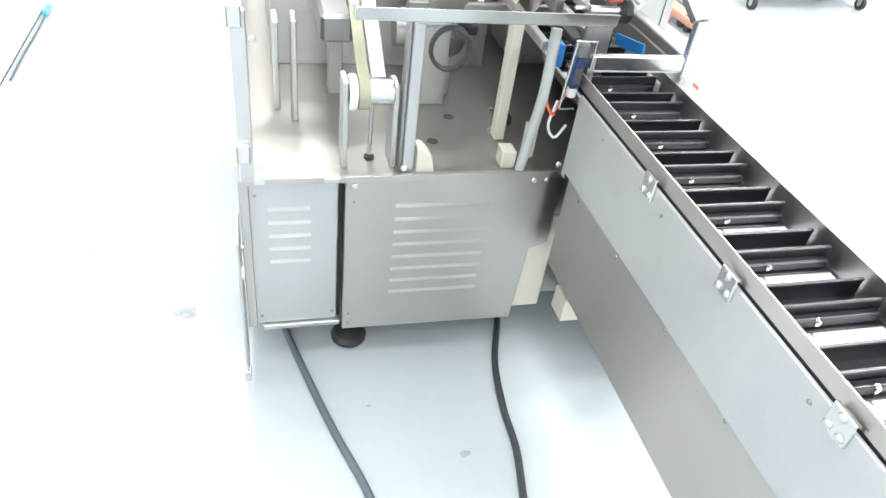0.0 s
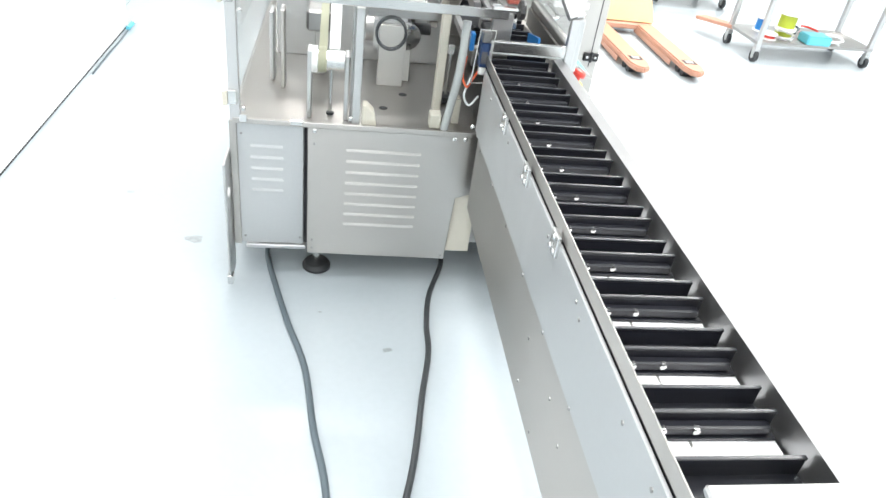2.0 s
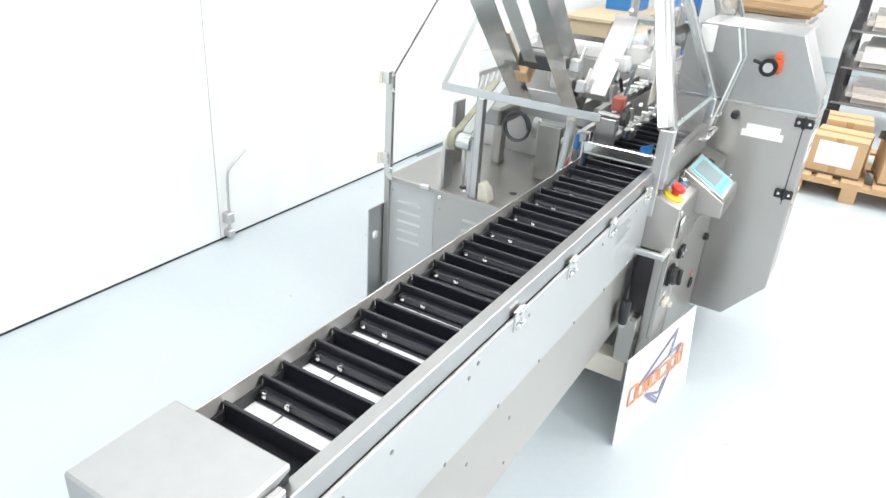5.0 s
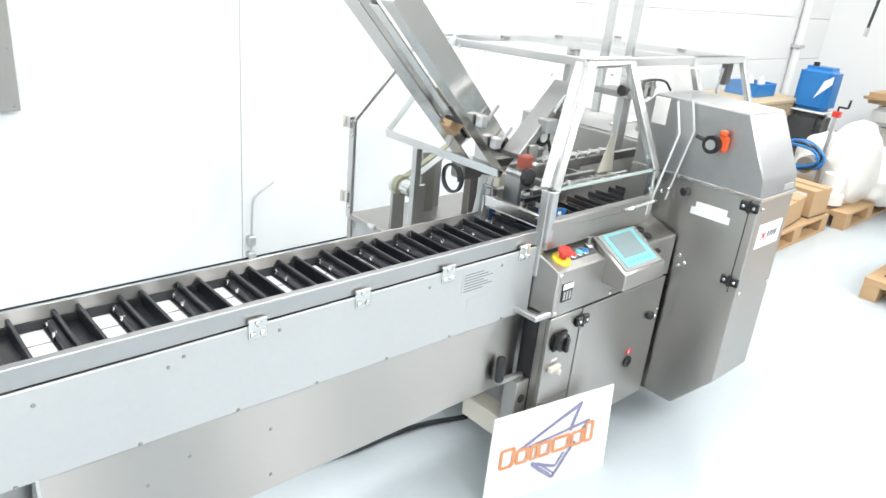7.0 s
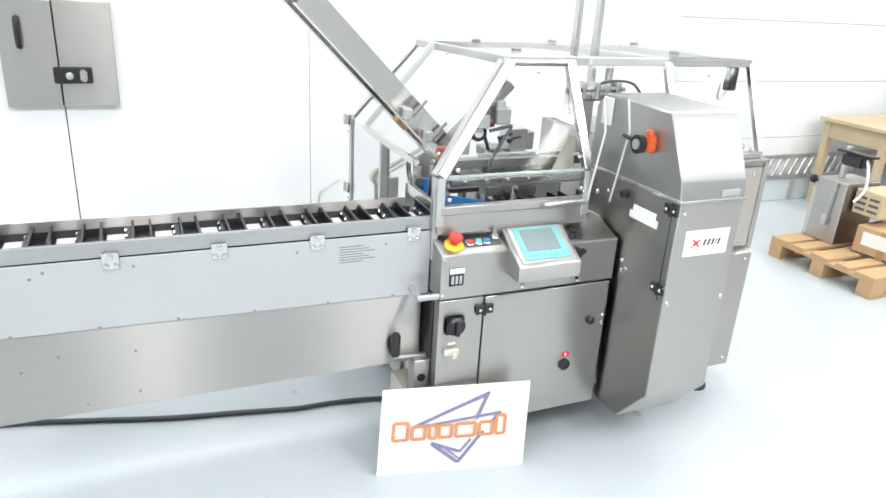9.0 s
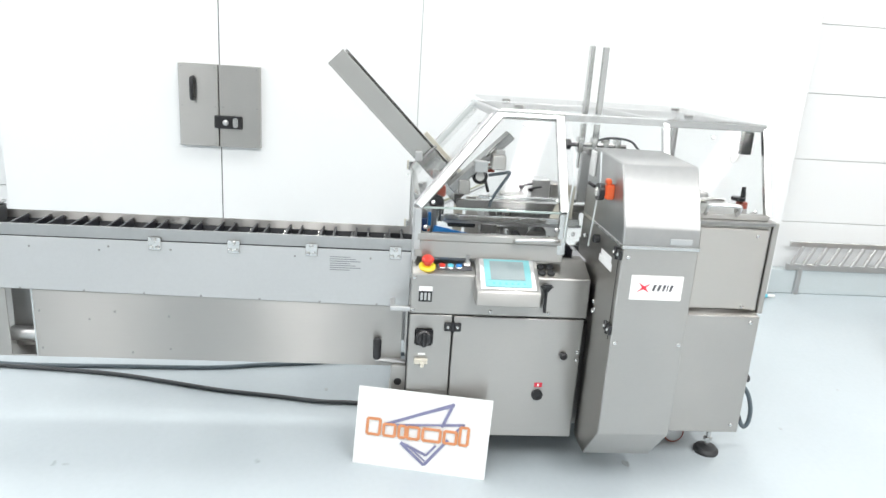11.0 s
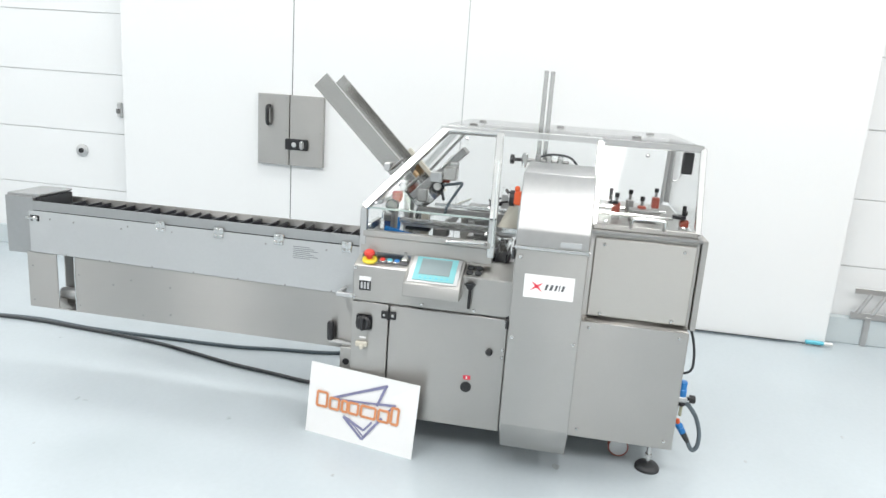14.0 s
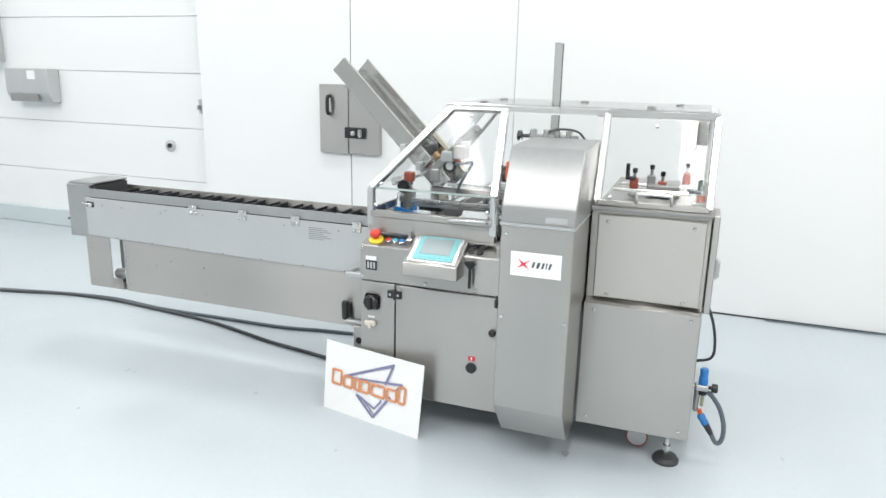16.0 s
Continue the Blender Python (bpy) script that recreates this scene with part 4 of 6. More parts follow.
for x, yy in ((1.55, 3.10), (1.9, 3.10), (1.5, 3.5), (1.9, 3.85), (1.5, 3.95)):
    part("roof_knob", lathe((x, yy, ZT + 0.019), (0, 0, 1), [(0.02, 0), (0.02, 0.006), (0.012, 0.01)], 14), STEEL_DK, gf)
# right hand guard
rg = part("guard_window", bar((2.20, 3.69, 1.11), (2.052, 3.69, ZT), 0.03, 0.026, (1, 0, 0), 0.003), STEEL_BR, mc, "clear window over the discharge body")
part("frame_bar", bar((2.20, 4.12, 1.11), (2.052, 4.12, ZT), 0.026, 0.026, (1, 0, 0), 0.003), STEEL_BR, rg)
part("frame_bar", bar((2.20, 3.69, 1.112), (2.20, 4.12, 1.112), 0.03, 0.024, (0, 0, 1), 0.003), STEEL, rg)
part("frame_bar", bar((2.052, 3.69, ZT), (2.052, 4.12, ZT), 0.03, 0.03, (0, 0, 1), 0.003), STEEL_BR, rg)
part("pane", sheet([(2.20, 3.70, 1.12), (2.20, 4.11, 1.12), (2.06, 4.11, ZT - 0.01), (2.06, 3.70, ZT - 0.01)], 0.004), CLEAR, rg)
part("end_pane", sheet([(2.19, 4.125, 1.10), (1.15, 4.125, 1.10), (1.19, 4.125, ZT), (2.05, 4.125, ZT)], 0.004), CLEAR, rg)
ss = part("safety_switch", box(2.0, 2.035, 4.045, 4.09, 1.345, 1.44, 0.004), BLACK, rg, "black safety switch on a cable")
part("lead", tube([(2.02, 4.05, 1.345), (2.02, 4.04, 1.32), (2.02, 4.02, 1.31), (2.02, 4.01, 1.33), (2.03, 4.01, 1.42)], 0.005, 5, 8), ALU, ss)
bolts(rg, BOLT, (0, 70, 0), (2.075, 3.89, 1.415), (2.205, 3.74, 1.135), (2.205, 4.06, 1.135))
# clear hood between the door and the tall housing
hp = [Vector((2.232, 0, 0.97)), Vector((2.287, 0, 1.247)), Vector((2.255, 0, 1.355)), Vector((2.16, 0, 1.45))]
HY0, HY1 = Vector((0, 3.268, 0)), Vector((0, 3.372, 0))
hood = part("clear_hood", sheet([hp[0] + HY0, hp[0] + HY1, hp[1] + HY1, hp[1] + HY0], 0.004), CLEAR, mc, "bent clear plastic hood")
for p0, p1 in zip(hp[1:], hp[2:]):
    part("sheet", sheet([p0 + HY0, p0 + HY1, p1 + HY1, p1 + HY0], 0.004), CLEAR, hood)
part("sheet", sheet([(2.16, 3.268, 1.45), (2.16, 3.66, 1.45), (2.05, 3.66, 1.475), (2.05, 3.268, 1.475)], 0.004), CLEAR, hood)
part("sheet", sheet([(2.16, 3.372, 1.355), (2.16, 3.66, 1.355), (2.16, 3.66, 1.45), (2.16, 3.372, 1.45)], 0.004), CLEAR, hood)
for yv in (HY0, HY1):
    for p0, p1 in zip(hp[:2], hp[1:3]):
        part("edge", bar(p0 + yv, p1 + yv, 0.005, 0.006, (1, 0, 0)), EDGE, hood)
part("edge", bar((2.162, 3.268, 1.452), (2.162, 3.66, 1.452), 0.004, 0.005, (1, 0, 0)), EDGE, hood)
part("switch_box", box(2.10, 2.16, 3.378, 3.389, 1.24, 1.34, 0.003), WHITE, hood)
bolts(hood, BOLT, FRONT, (2.248, 3.30, 1.02), (2.248, 3.35, 1.02))

# ---- carton magazine chute ----
mag = part("magazine", bar((1.98, 3.0, 0.98), (1.55, 3.0, 0.98), 0.02, 0.05, (0, 0, 1), 0.002), STEEL_DK, mc, "inclined twin-rail carton magazine")
P0, P1 = Vector((0, 2.286, 1.6085)), Vector((0, 2.8595, 1.035))
dd = (P1 - P0).normalized()
nn = Vector((0, 0.707, 0.707))


def chute_rail(x, side, ext, flange, deep=0.085):
    """One U channel of the magazine, open towards the other."""
    o = Vector((x, 0, 0)) + P0 - dd * ext
    t = 0.004
    outline = ((0, 0), (flange, 0), (flange, t), (t, t), (t, deep - t), (0.02, deep - t), (0.02, deep), (0, deep))
    return prism([o + Vector((side * u, 0, 0)) + nn * v for u, v in outline], P1 - P0 + dd * ext)


part("rail", chute_rail(1.848, -1, 0.0, 0.062, 0.087), CHUTE, mag, "folded steel chute rail")
part("rail", chute_rail(1.572, 1, 0.0, 0.088, 0.087), CHUTE, mag, "folded steel chute rail")
b3 = B()
o = Vector((1.682, 0, 0)) + P0 + dd * 0.04 + nn * 0.012
prism([o, o + Vector((0.05, 0, 0)), o + Vector((0.05, 0, 0)) + nn * 0.003, o + nn * 0.003], P1 - P0 - dd * 0.30, 0, b3)
part("slide", b3, STEEL_BR, mag, "narrow polished chute floor")
c = P0 + dd * 0.56 + nn * 0.02
part("stop", box(1.64, 1.80, c.y + 0.03, c.y + 0.08, c.z - 0.03, c.z + 0.02, 0.004), RUBBER, mag)
part("card_pack", bar(Vector((1.66, 0, 0)) + P0 + dd * 0.60 + nn * 0.03, Vector((1.66, 0, 0)) + P0 + dd * 0.66 + nn * 0.03, 0.07, 0.05, (1, 0, 0), 0.003), CARD, mag, "brown carton blank")
part("guide", bar(Vector((1.585, 0, 0)) + P0 + dd * 0.52 + nn * 0.10, Vector((1.585, 0, 0)) + P1 + nn * 0.10, 0.02, 0.03, (1, 0, 0)), CREAM, mag)
for k_ in (0.56, 0.68):
    q = P0 + dd * k_
    part("clamp", box(1.853, 1.885, q.y - 0.012, q.y + 0.02, q.z + 0.01, q.z + 0.05, 0.004), ALU, mag)
    part("clamp_pin", rod(Vector((1.87, 0, 0)) + q + nn * 0.03, Vector((1.87, 0, 0)) + q + nn * 0.11, 0.006, 10), STEEL_DK, mag)
# picker head on an inclined slide, knobs
pk = part("picker_arm", bar((1.90, 2.83, 1.115), (1.90, 3.075, 1.36), 0.035, 0.085, (1, 0, 0), 0.003), STEEL_DK, mc, "inclined steel picker slide with clamps")
part("strip", bar((1.921, 2.90, 1.19), (1.921, 3.06, 1.35), 0.006, 0.022, (1, 0, 0)), STEEL_BR, pk)
part("block", box(1.92, 1.97, 2.92, 2.98, 1.20, 1.25, 0.004), ALU, pk)
part("block", box(1.93, 2.0, 2.99, 3.05, 1.22, 1.28, 0.004), STEEL, pk)
part("hand_wheel", ring((1.915, 2.952, 1.178), (1, 0, 0), 0.034, 0.02, 0.02, 22), BLACK, pk)
part("hub", rod((1.90, 2.952, 1.178), (1.938, 2.952, 1.178), 0.019, 14), WHITE, pk)
part("counter", box(1.918, 1.948, 2.975, 3.012, 1.20, 1.235, 0.004), MAROON, pk)
part("lever", rod((1.94, 2.975, 1.165), (1.95, 2.99, 1.115), 0.007, 8), BLACK, pk)
part("pin", rod((1.96, 2.98, 1.22), (1.96, 3.04, 1.265), 0.008, 8), STEEL_DK, pk)
part("pin", rod((1.95, 2.97, 1.27), (1.95, 3.02, 1.33), 0.006, 8), STEEL_BR, pk)
part("clamp_block", box(1.925, 1.955, 3.01, 3.05, 1.26, 1.30, 0.004), ALU, pk)
part("clamp_block", box(1.925, 1.955, 2.86, 2.91, 1.10, 1.16, 0.004), STEEL, pk)
part("air_hose", tube([(1.96, 2.985, 1.19), (1.96, 3.04, 1.20), (1.96, 3.075, 1.205), (1.96, 3.05, 1.16), (1.955, 3.01, 1.09), (1.95, 3.0, 1.05)], 0.007, 6, 8), CABLE, pk, "grey air hose in a loop")
wh = part("hand_wheel_set", lathe((2.035, 2.762, 1.082), (1, 0, 0), [(0.032, 0), (0.034, 0.01), (0.03, 0.018)], 8), BLACK, mc, "black star wheel with a red counter")
part("counter", box(1.99, 2.03, 2.755, 2.80, 1.10, 1.148, 0.005), MAROON, wh)
part("shaft", rod((1.95, 2.762, 1.082), (2.035, 2.762, 1.082), 0.01, 10), STEEL_BR, wh)
part("bracket", box(1.95, 2.02, 2.75, 2.77, 0.90, 1.07, 0.003), STEEL_DK, wh)

# transport rails, motor and clamps in the guarded space
tr = part("transport_rail", box(1.90, 1.925, 2.86, 3.66, 1.035, 1.07, 0.002), STEEL_DK, mc, "steel transport rails over the slats")
part("rail", box(1.80, 1.82, 2.86, 3.66, 1.02, 1.05, 0.002), STEEL, tr)
part("rail", box(1.99, 2.01, 2.80, 3.40, 0.985, 1.0, 0.002), ALU, tr)
part("rail", box(1.86, 1.88, 2.80, 3.40, 0.96, 0.985, 0.002), ALU, tr)
part("carriage", box(1.66, 1.75, 3.08, 3.20, 1.03, 1.07, 0.005), STEEL_DK, tr)
part("carriage", box(1.56, 1.66, 3.24, 3.33, 1.02, 1.13, 0.005), ALU, tr)
part("carriage", box(1.50, 1.60, 3.345, 3.40, 1.02, 1.10, 0.005), STEEL, tr)
arm = lathe((1.70, 3.108, 0.982), (1, 0, 0), [(0.038, 0), (0.04, 0.003), (0.04, 0.057), (0.038, 0.06)], 26)
box(1.702, 1.758, 3.108, 3.46, 0.943, 1.021, 0.004, 1, arm)
part("belt_arm", arm, HEAD, tr, "rounded grey belt arm")
part("pulley", lathe((1.76, 3.108, 0.982), (1, 0, 0), [(0.022, 0), (0.022, 0.008), (0.012, 0.012)], 20), STEEL_BR, tr)
for k_ in range(4):
    part("bolt", lathe((1.758, 3.17 + 0.075 * k_, 0.985), (1, 0, 0), [(0.008, 0), (0.007, 0.006)], 10), STEEL_DK, tr)
for yy, hh in ((3.19, 0.012), (3.235, 0.0)):
    kb = part("clamp_handle", lathe((1.67, yy, 1.07), (0, 0, 1), [(0.008, 0), (0.008, hh + 0.004), (0.014, hh + 0.006), (0.014, hh + 0.018)], 10), BLACK, tr)
    part("lever", rod((1.67, yy, 1.085 + hh), (1.68, yy + 0.05, 1.098 + hh), 0.005, 8), BLACK, kb)
part("guide_blue", bar((2.12, 2.75, 0.985), (2.12, 2.90, 0.955), 0.006, 0.03, (0, 0, 1)), BLUE, tr, "blue plastic guide")
part("guide_blue", box(1.955, 2.195, 2.765, 2.771, 0.935, 0.965), BLUE, tr)
part("hinge_block", box(1.95, 2.02, 2.96, 3.03, 0.95, 0.99, 0.004), STEEL_DK, tr)
part("arm", box(1.95, 2.0, 2.82, 2.94, 0.965, 0.985, 0.004), RUBBER, tr)

part("rail", box(2.03, 2.045, 2.80, 3.38, 1.005, 1.03, 0.002), STEEL_BR, tr)
part("rail", box(1.94, 1.955, 2.95, 3.38, 1.085, 1.10, 0.002), STEEL_BR, tr)
for i in range(6):
    part("spacer", rod((2.0, 2.86 + i * 0.09, 1.018), (2.055, 2.86 + i * 0.09, 1.018), 0.008, 10), STEEL_BR, tr)
    part("spacer", rod((1.91, 3.0 + i * 0.07, 1.092), (1.965, 3.0 + i * 0.07, 1.092), 0.007, 10), STEEL_BR, tr)
part("paper", prism([(1.98, 3.26, 1.02), (1.98, 3.36, 1.02), (1.96, 3.37, 1.16), (1.97, 3.33, 1.17)], (0.004, 0, 0)), CREAM, tr, "cream folded card")

# upright leaflet rails over the roof
up = part("leaflet_magazine", box(1.80, 1.98, 3.40, 3.52, 1.30, 1.325, 0.003), STEEL_DK, mc, "upright steel leaflet magazine rails")
for x, yy, wx, wy, ztop in ((1.800, 3.403, 0.03, 0.02, 1.75), (1.893, 3.436, 0.03, 0.02, 1.745)):
    outline = ((0, 0), (wx, 0), (wx, wy), (wx - 0.003, wy), (wx - 0.003, 0.003), (0.003, 0.003), (0.003, wy), (0, wy))
    b = prism([(x + u, yy + v, 1.22) for u, v in outline], (0, 0, ztop - 1.22))
    part("rail", b, STEEL_BR, up, "bright folded rail")
part("clamp_bar", rod((1.98, 3.33, 1.345), (1.98, 3.56, 1.345), 0.009, 10), STEEL_DK, up)
for yy in (3.36, 3.42, 3.47, 3.52):
    part("clamp", box(1.955, 2.0, yy - 0.012, yy + 0.012, 1.31, 1.375, 0.003), STEEL_BR, up)
part("knob", lathe((2.0, 3.345, 1.345), (0, -1, 0), [(0.008, 0), (0.008, 0.03), (0.022, 0.032), (0.022, 0.05)], 8), BLACK, up)
part("lead", tube([(1.98, 3.42, 1.36), (2.0, 3.48, 1.38), (2.02, 3.56, 1.375), (2.03, 3.60, 1.34)], 0.005, 6, 8), CABLE_BK, up)
part("frame", box(1.93, 1.96, 3.38, 3.44, 1.09, 1.31, 0.004), ALU, up)

# discharge side: adjusters on a dark deck
dk = part("discharge_deck", box(1.25, 2.14, 3.70, 4.10, 1.085, 1.092, 0.002), STEEL, mc, "steel deck with adjusters")
for x, yy, mt, h in ((1.85, 3.80, MAROON, 0.06), (1.77, 3.868, STEEL_DK, 0.07), (1.83, 3.92, MAROON, 0.05), (1.54, 4.015, MAROON, 0.06), (2.04, 4.085, MAROON, 0.03)):
    a1 = part("adjuster", box(x - 0.02, x + 0.02, yy - 0.02, yy + 0.02, 1.092, 1.115, 0.003), ALU, dk)
    part("counter", box(x - 0.018, x + 0.022, yy - 0.018, yy + 0.018, 1.115, 1.122 + h * 0.8, 0.004), mt, a1, "position counter")
    part("stem", rod((x, yy, 1.122 + h * 0.8), (x, yy, 1.15 + h), 0.007, 8), STEEL_DK, a1)
    part("cap", rod((x, yy, 1.135 + h), (x, yy, 1.155 + h), 0.011, 10), BLACK, a1)
cw = part("crank_wheel", rod((2.05, 4.06, 1.152), (2.05, 4.06, 1.166), 0.03, 16), BLACK, dk, "black crank wheel")
part("grip", rod((2.05, 4.078, 1.166), (2.05, 4.078, 1.21), 0.009, 10), BLACK, cw)
cw2 = part("crank_wheel", rod((1.86, 3.785, 1.165), (1.86, 3.785, 1.178), 0.024, 16), BLACK, dk)
part("grip", rod((1.86, 3.77, 1.178), (1.86, 3.77, 1.235), 0.009, 10), BLACK, cw2)
part("column", box(1.078, 1.114, 4.115, 4.145, 1.09, 1.43, 0.003), STEEL_DK, dk)
part("rail", rod((1.95, 3.72, 1.13), (1.95, 4.05, 1.13), 0.008, 10), STEEL_BR, dk)
part("rail", rod((1.70, 3.72, 1.12), (1.70, 4.05, 1.12), 0.008, 10), STEEL_BR, dk)
part("bridge", box(1.82, 1.90, 3.86, 4.0, 1.10, 1.15, 0.004), STEEL_DK, dk)

# drive end behind the clear end sheet
de = part("drive_end", box(1.352, 1.366, 2.73, 2.80, 0.664, 0.90, 0.002), ALU, mc, "belt roller between steel plates")
part("plate", box(1.476, 1.49, 2.73, 2.80, 0.664, 0.89, 0.002), ALU, de)
part("roller", rod((1.366, 2.745, 0.87), (1.476, 2.745, 0.87), 0.033, 22, bevel=0.003), STEEL_BR, de, "bright steel roller")
part("roller_end", rod((1.366, 2.745, 0.87), (1.385, 2.745, 0.87), 0.044, 22, bevel=0.003), WHITE, de)
part("belt", rod((1.388, 2.745, 0.87), (1.415, 2.745, 0.87), 0.042, 22), BELT, de, "olive belt")
part("belt", bar((1.402, 2.76, 0.905), (1.402, 3.05, 1.05), 0.027, 0.006, (0, 0, 1)), BELT, de)
part("belt", bar((1.44, 2.76, 0.90), (1.44, 3.05, 1.05), 0.035, 0.006, (0, 0, 1)), PANEL, de)
part("tie_rod", rod((1.43, 2.78, 0.664), (1.43, 2.78, 0.86), 0.006, 10), STEEL_BR, de)
part("socket", lathe((1.43, 2.78, 0.664), (0, 0, 1), [(0.014, 0), (0.014, 0.006)], 14), RUBBER, de)
fp = part("front_post", box(1.505, 1.532, 2.70, 2.73, 0.664, 1.06, 0.002), ALU, mc, "aluminium post")
part("post_side", box(1.495, 1.504, 2.715, 2.75, 0.664, 1.06, 0.001), STEEL_DK, fp)
part("foot_block", prism([(1.54, 2.70, 0.664), (1.59, 2.70, 0.664), (1.58, 2.70, 0.71), (1.555, 2.70, 0.735), (1.54, 2.70, 0.735)], (0, 0.05, 0), 0.002), CREAM, mc)
part("foot_block", box(1.775, 1.815, 2.71, 2.76, 0.664, 0.715, 0.003), CREAM, mc)
part("foot_block", box(1.86, 1.885, 2.76, 2.80, 0.664, 0.76, 0.003), CREAM, mc)
part("conduit", tube([(1.825, 2.70, 0.666), (1.84, 2.71, 0.75), (1.858, 2.72, 0.88), (1.865, 2.74, 1.04)], 0.014, 6, 12), FADED, mc, "grey ribbed conduit")
part("side_column", box(1.80, 1.83, 2.86, 2.90, 0.664, 1.02, 0.003), CREAM, mc)
part("back_plate", box(1.20, 1.215, 3.05, 3.14, 0.664, 0.92, 0.003), ALU, mc)
part("back_plate", box(1.245, 1.26, 2.98, 3.06, 0.664, 0.95, 0.003), STEEL, mc)
mt1 = part("gear_motor", box(1.58, 1.72, 3.10, 3.25, 0.79, 0.92, 0.015, 2), ALU, mc, "grey gear motor on a bracket")
part("bracket", box(1.60, 1.70, 3.08, 3.10, 0.664, 0.90, 0.002), STEEL, mt1)
part("shaft", rod((1.72, 3.17, 0.87), (1.80, 3.17, 0.87), 0.022, 14), RUBBER, mt1)
part("fan", rod((1.55, 3.17, 0.86), (1.58, 3.17, 0.86), 0.05, 20), STEEL_DK, mt1)
mt2 = part("gear_motor", box(1.33, 1.42, 3.08, 3.3, 0.85, 0.93, 0.01), STEEL_DK, mc)
part("support", box(1.36, 1.40, 3.15, 3.2, 0.664, 0.85, 0.002), STEEL, mt2)
coil = []
for i in range(25):
    an = 2 * math.pi * i / 11
    coil.append((1.625 + 0.05 * math.cos(an), 2.80 + 0.001 * i, 0.955 + 0.055 * math.sin(an)))
part("cable_coil", tube(coil, 0.005, 3, 8), CABLE_BK, mc, "coiled black cable")
part("disc", lathe((1.70, 3.3, 0.86), (0, -1, 0), [(0.05, 0), (0.05, 0.02), (0.03, 0.025)], 22), STEEL_BR, mc)
part("disc", lathe((1.83, 3.25, 0.90), (-1, 0, 0), [(0.045, 0), (0.045, 0.03), (0.03, 0.035)], 22), STEEL_BR, mc)
part("mount_plate", box(1.20, 1.90, 3.36, 3.37, 0.664, 0.97, 0.002), ALU, mc)
for x, yy in ((1.62, 2.86), (1.70, 3.0)):
    part("bed_hole", lathe((x, yy, 0.664), (0, 0, 1), [(0.016, 0), (0.016, 0.001)], 16), RUBBER, mc)
pr = part("push_rod", rod((1.858, 2.960, 0.69), (1.858, 2.960, 0.85), 0.006, 10), STEEL_BR, mc, "upright bright push rod")
part("joint", box(1.833, 1.878, 2.940, 3.000, 0.664, 0.692, 0.004), RUBBER, pr)
part("clevis", box(1.846, 1.870, 2.950, 2.970, 0.85, 0.885, 0.003), STEEL_BR, pr)
bolts(mc, HEX, (0, 0, 0), (1.842, 3.038, 0.664), (1.808, 2.920, 0.664))
dr = part("cam_disc", lathe((1.710, 3.128, 0.85), (0.3, -1, 0), [(0.05, 0), (0.05, 0.012), (0.042, 0.016), (0.02, 0.018), (0.02, 0.03)], 26), STEEL_BR, mc, "polished cam disc on a bracket")
part("bracket", box(1.690, 1.730, 3.140, 3.158, 0.664, 0.86, 0.003), STEEL, dr)
# sensor by the conveyor
sn = part("sensor", box(1.915, 1.945, 2.70, 2.735, 0.90, 0.985, 0.004), NAVY, mc, "dark blue light sensor on a wire bracket")
part("head", box(1.915, 1.945, 2.695, 2.73, 0.985, 1.02, 0.004), STEEL_DK, sn)
part("label", box(1.92, 1.94, 2.699, 2.70, 0.915, 0.955), INK, sn)
part("plug", lathe((1.93, 2.715, 0.875), (0, 0, 1), [(0.012, 0), (0.013, 0.025)], 12), WHITE, sn)
part("wire_bracket", tube([(1.955, 2.692, 1.0), (1.955, 2.692, 1.03), (1.905, 2.692, 1.03), (1.895, 2.692, 0.85), (1.935, 2.692, 0.85)], 0.003, 1, 8), STEEL_BR, sn, "bent bright wire bracket")
part("blue_block", box(1.885, 1.9, 2.74, 2.77, 0.94, 1.0, 0.003), BLUE, sn)
part("air_line", tube([(1.92, 2.72, 0.88), (1.90, 2.72, 0.84), (1.885, 2.70, 0.83), (1.87, 2.72, 0.86), (1.88, 2.75, 0.92)], 0.004, 6, 8), ORANGE, sn, "orange air line")
part("air_line", tube([(1.90, 2.72, 0.86), (1.88, 2.70, 0.80), (1.90, 2.69, 0.77), (1.93, 2.70, 0.80)], 0.004, 6, 8), EDGE, sn)
part("end_strip", bar((1.944, 2.67, 0.66), (1.944, 2.67, 1.0), 0.006, 0.02, (0, 1, 0)), ALU, mc)

# ---- sign leaning on the machine ----
sgn = thing("sign_board", "white board with an orange and violet logo, leaning on the machine", "sign", (2.35, 2.73, 0.0))
S0, S1, S2, S3 = Vector((2.302, 2.455, 0.0)), Vector((2.418, 3.002, 0.0)), Vector((2.385, 3.017, 0.345)), Vector((2.29, 2.474, 0.352))
part("board", sheet([S0, S1, S2, S3], -0.005), PAPER, sgn)
nrm = (S1 - S0).cross(S3 - S0).normalized()


def on_sign(u, v, h=0.001):
    return S0 * (1 - u) * (1 - v) + S1 * u * (1 - v) + S2 * u * v + S3 * (1 - u) * v + nrm * h


def stroke(a, b, w, mtl, h=0.001):
    """A straight ink stroke on the board, u along and v up."""
    A, C = on_sign(*a, h), on_sign(*b, h)
    s = (C - A).cross(nrm).normalized() * w / 2
    part("stroke", prism([A + s, C + s, C - s, A - s], nrm * 0.0012), mtl, sgn)


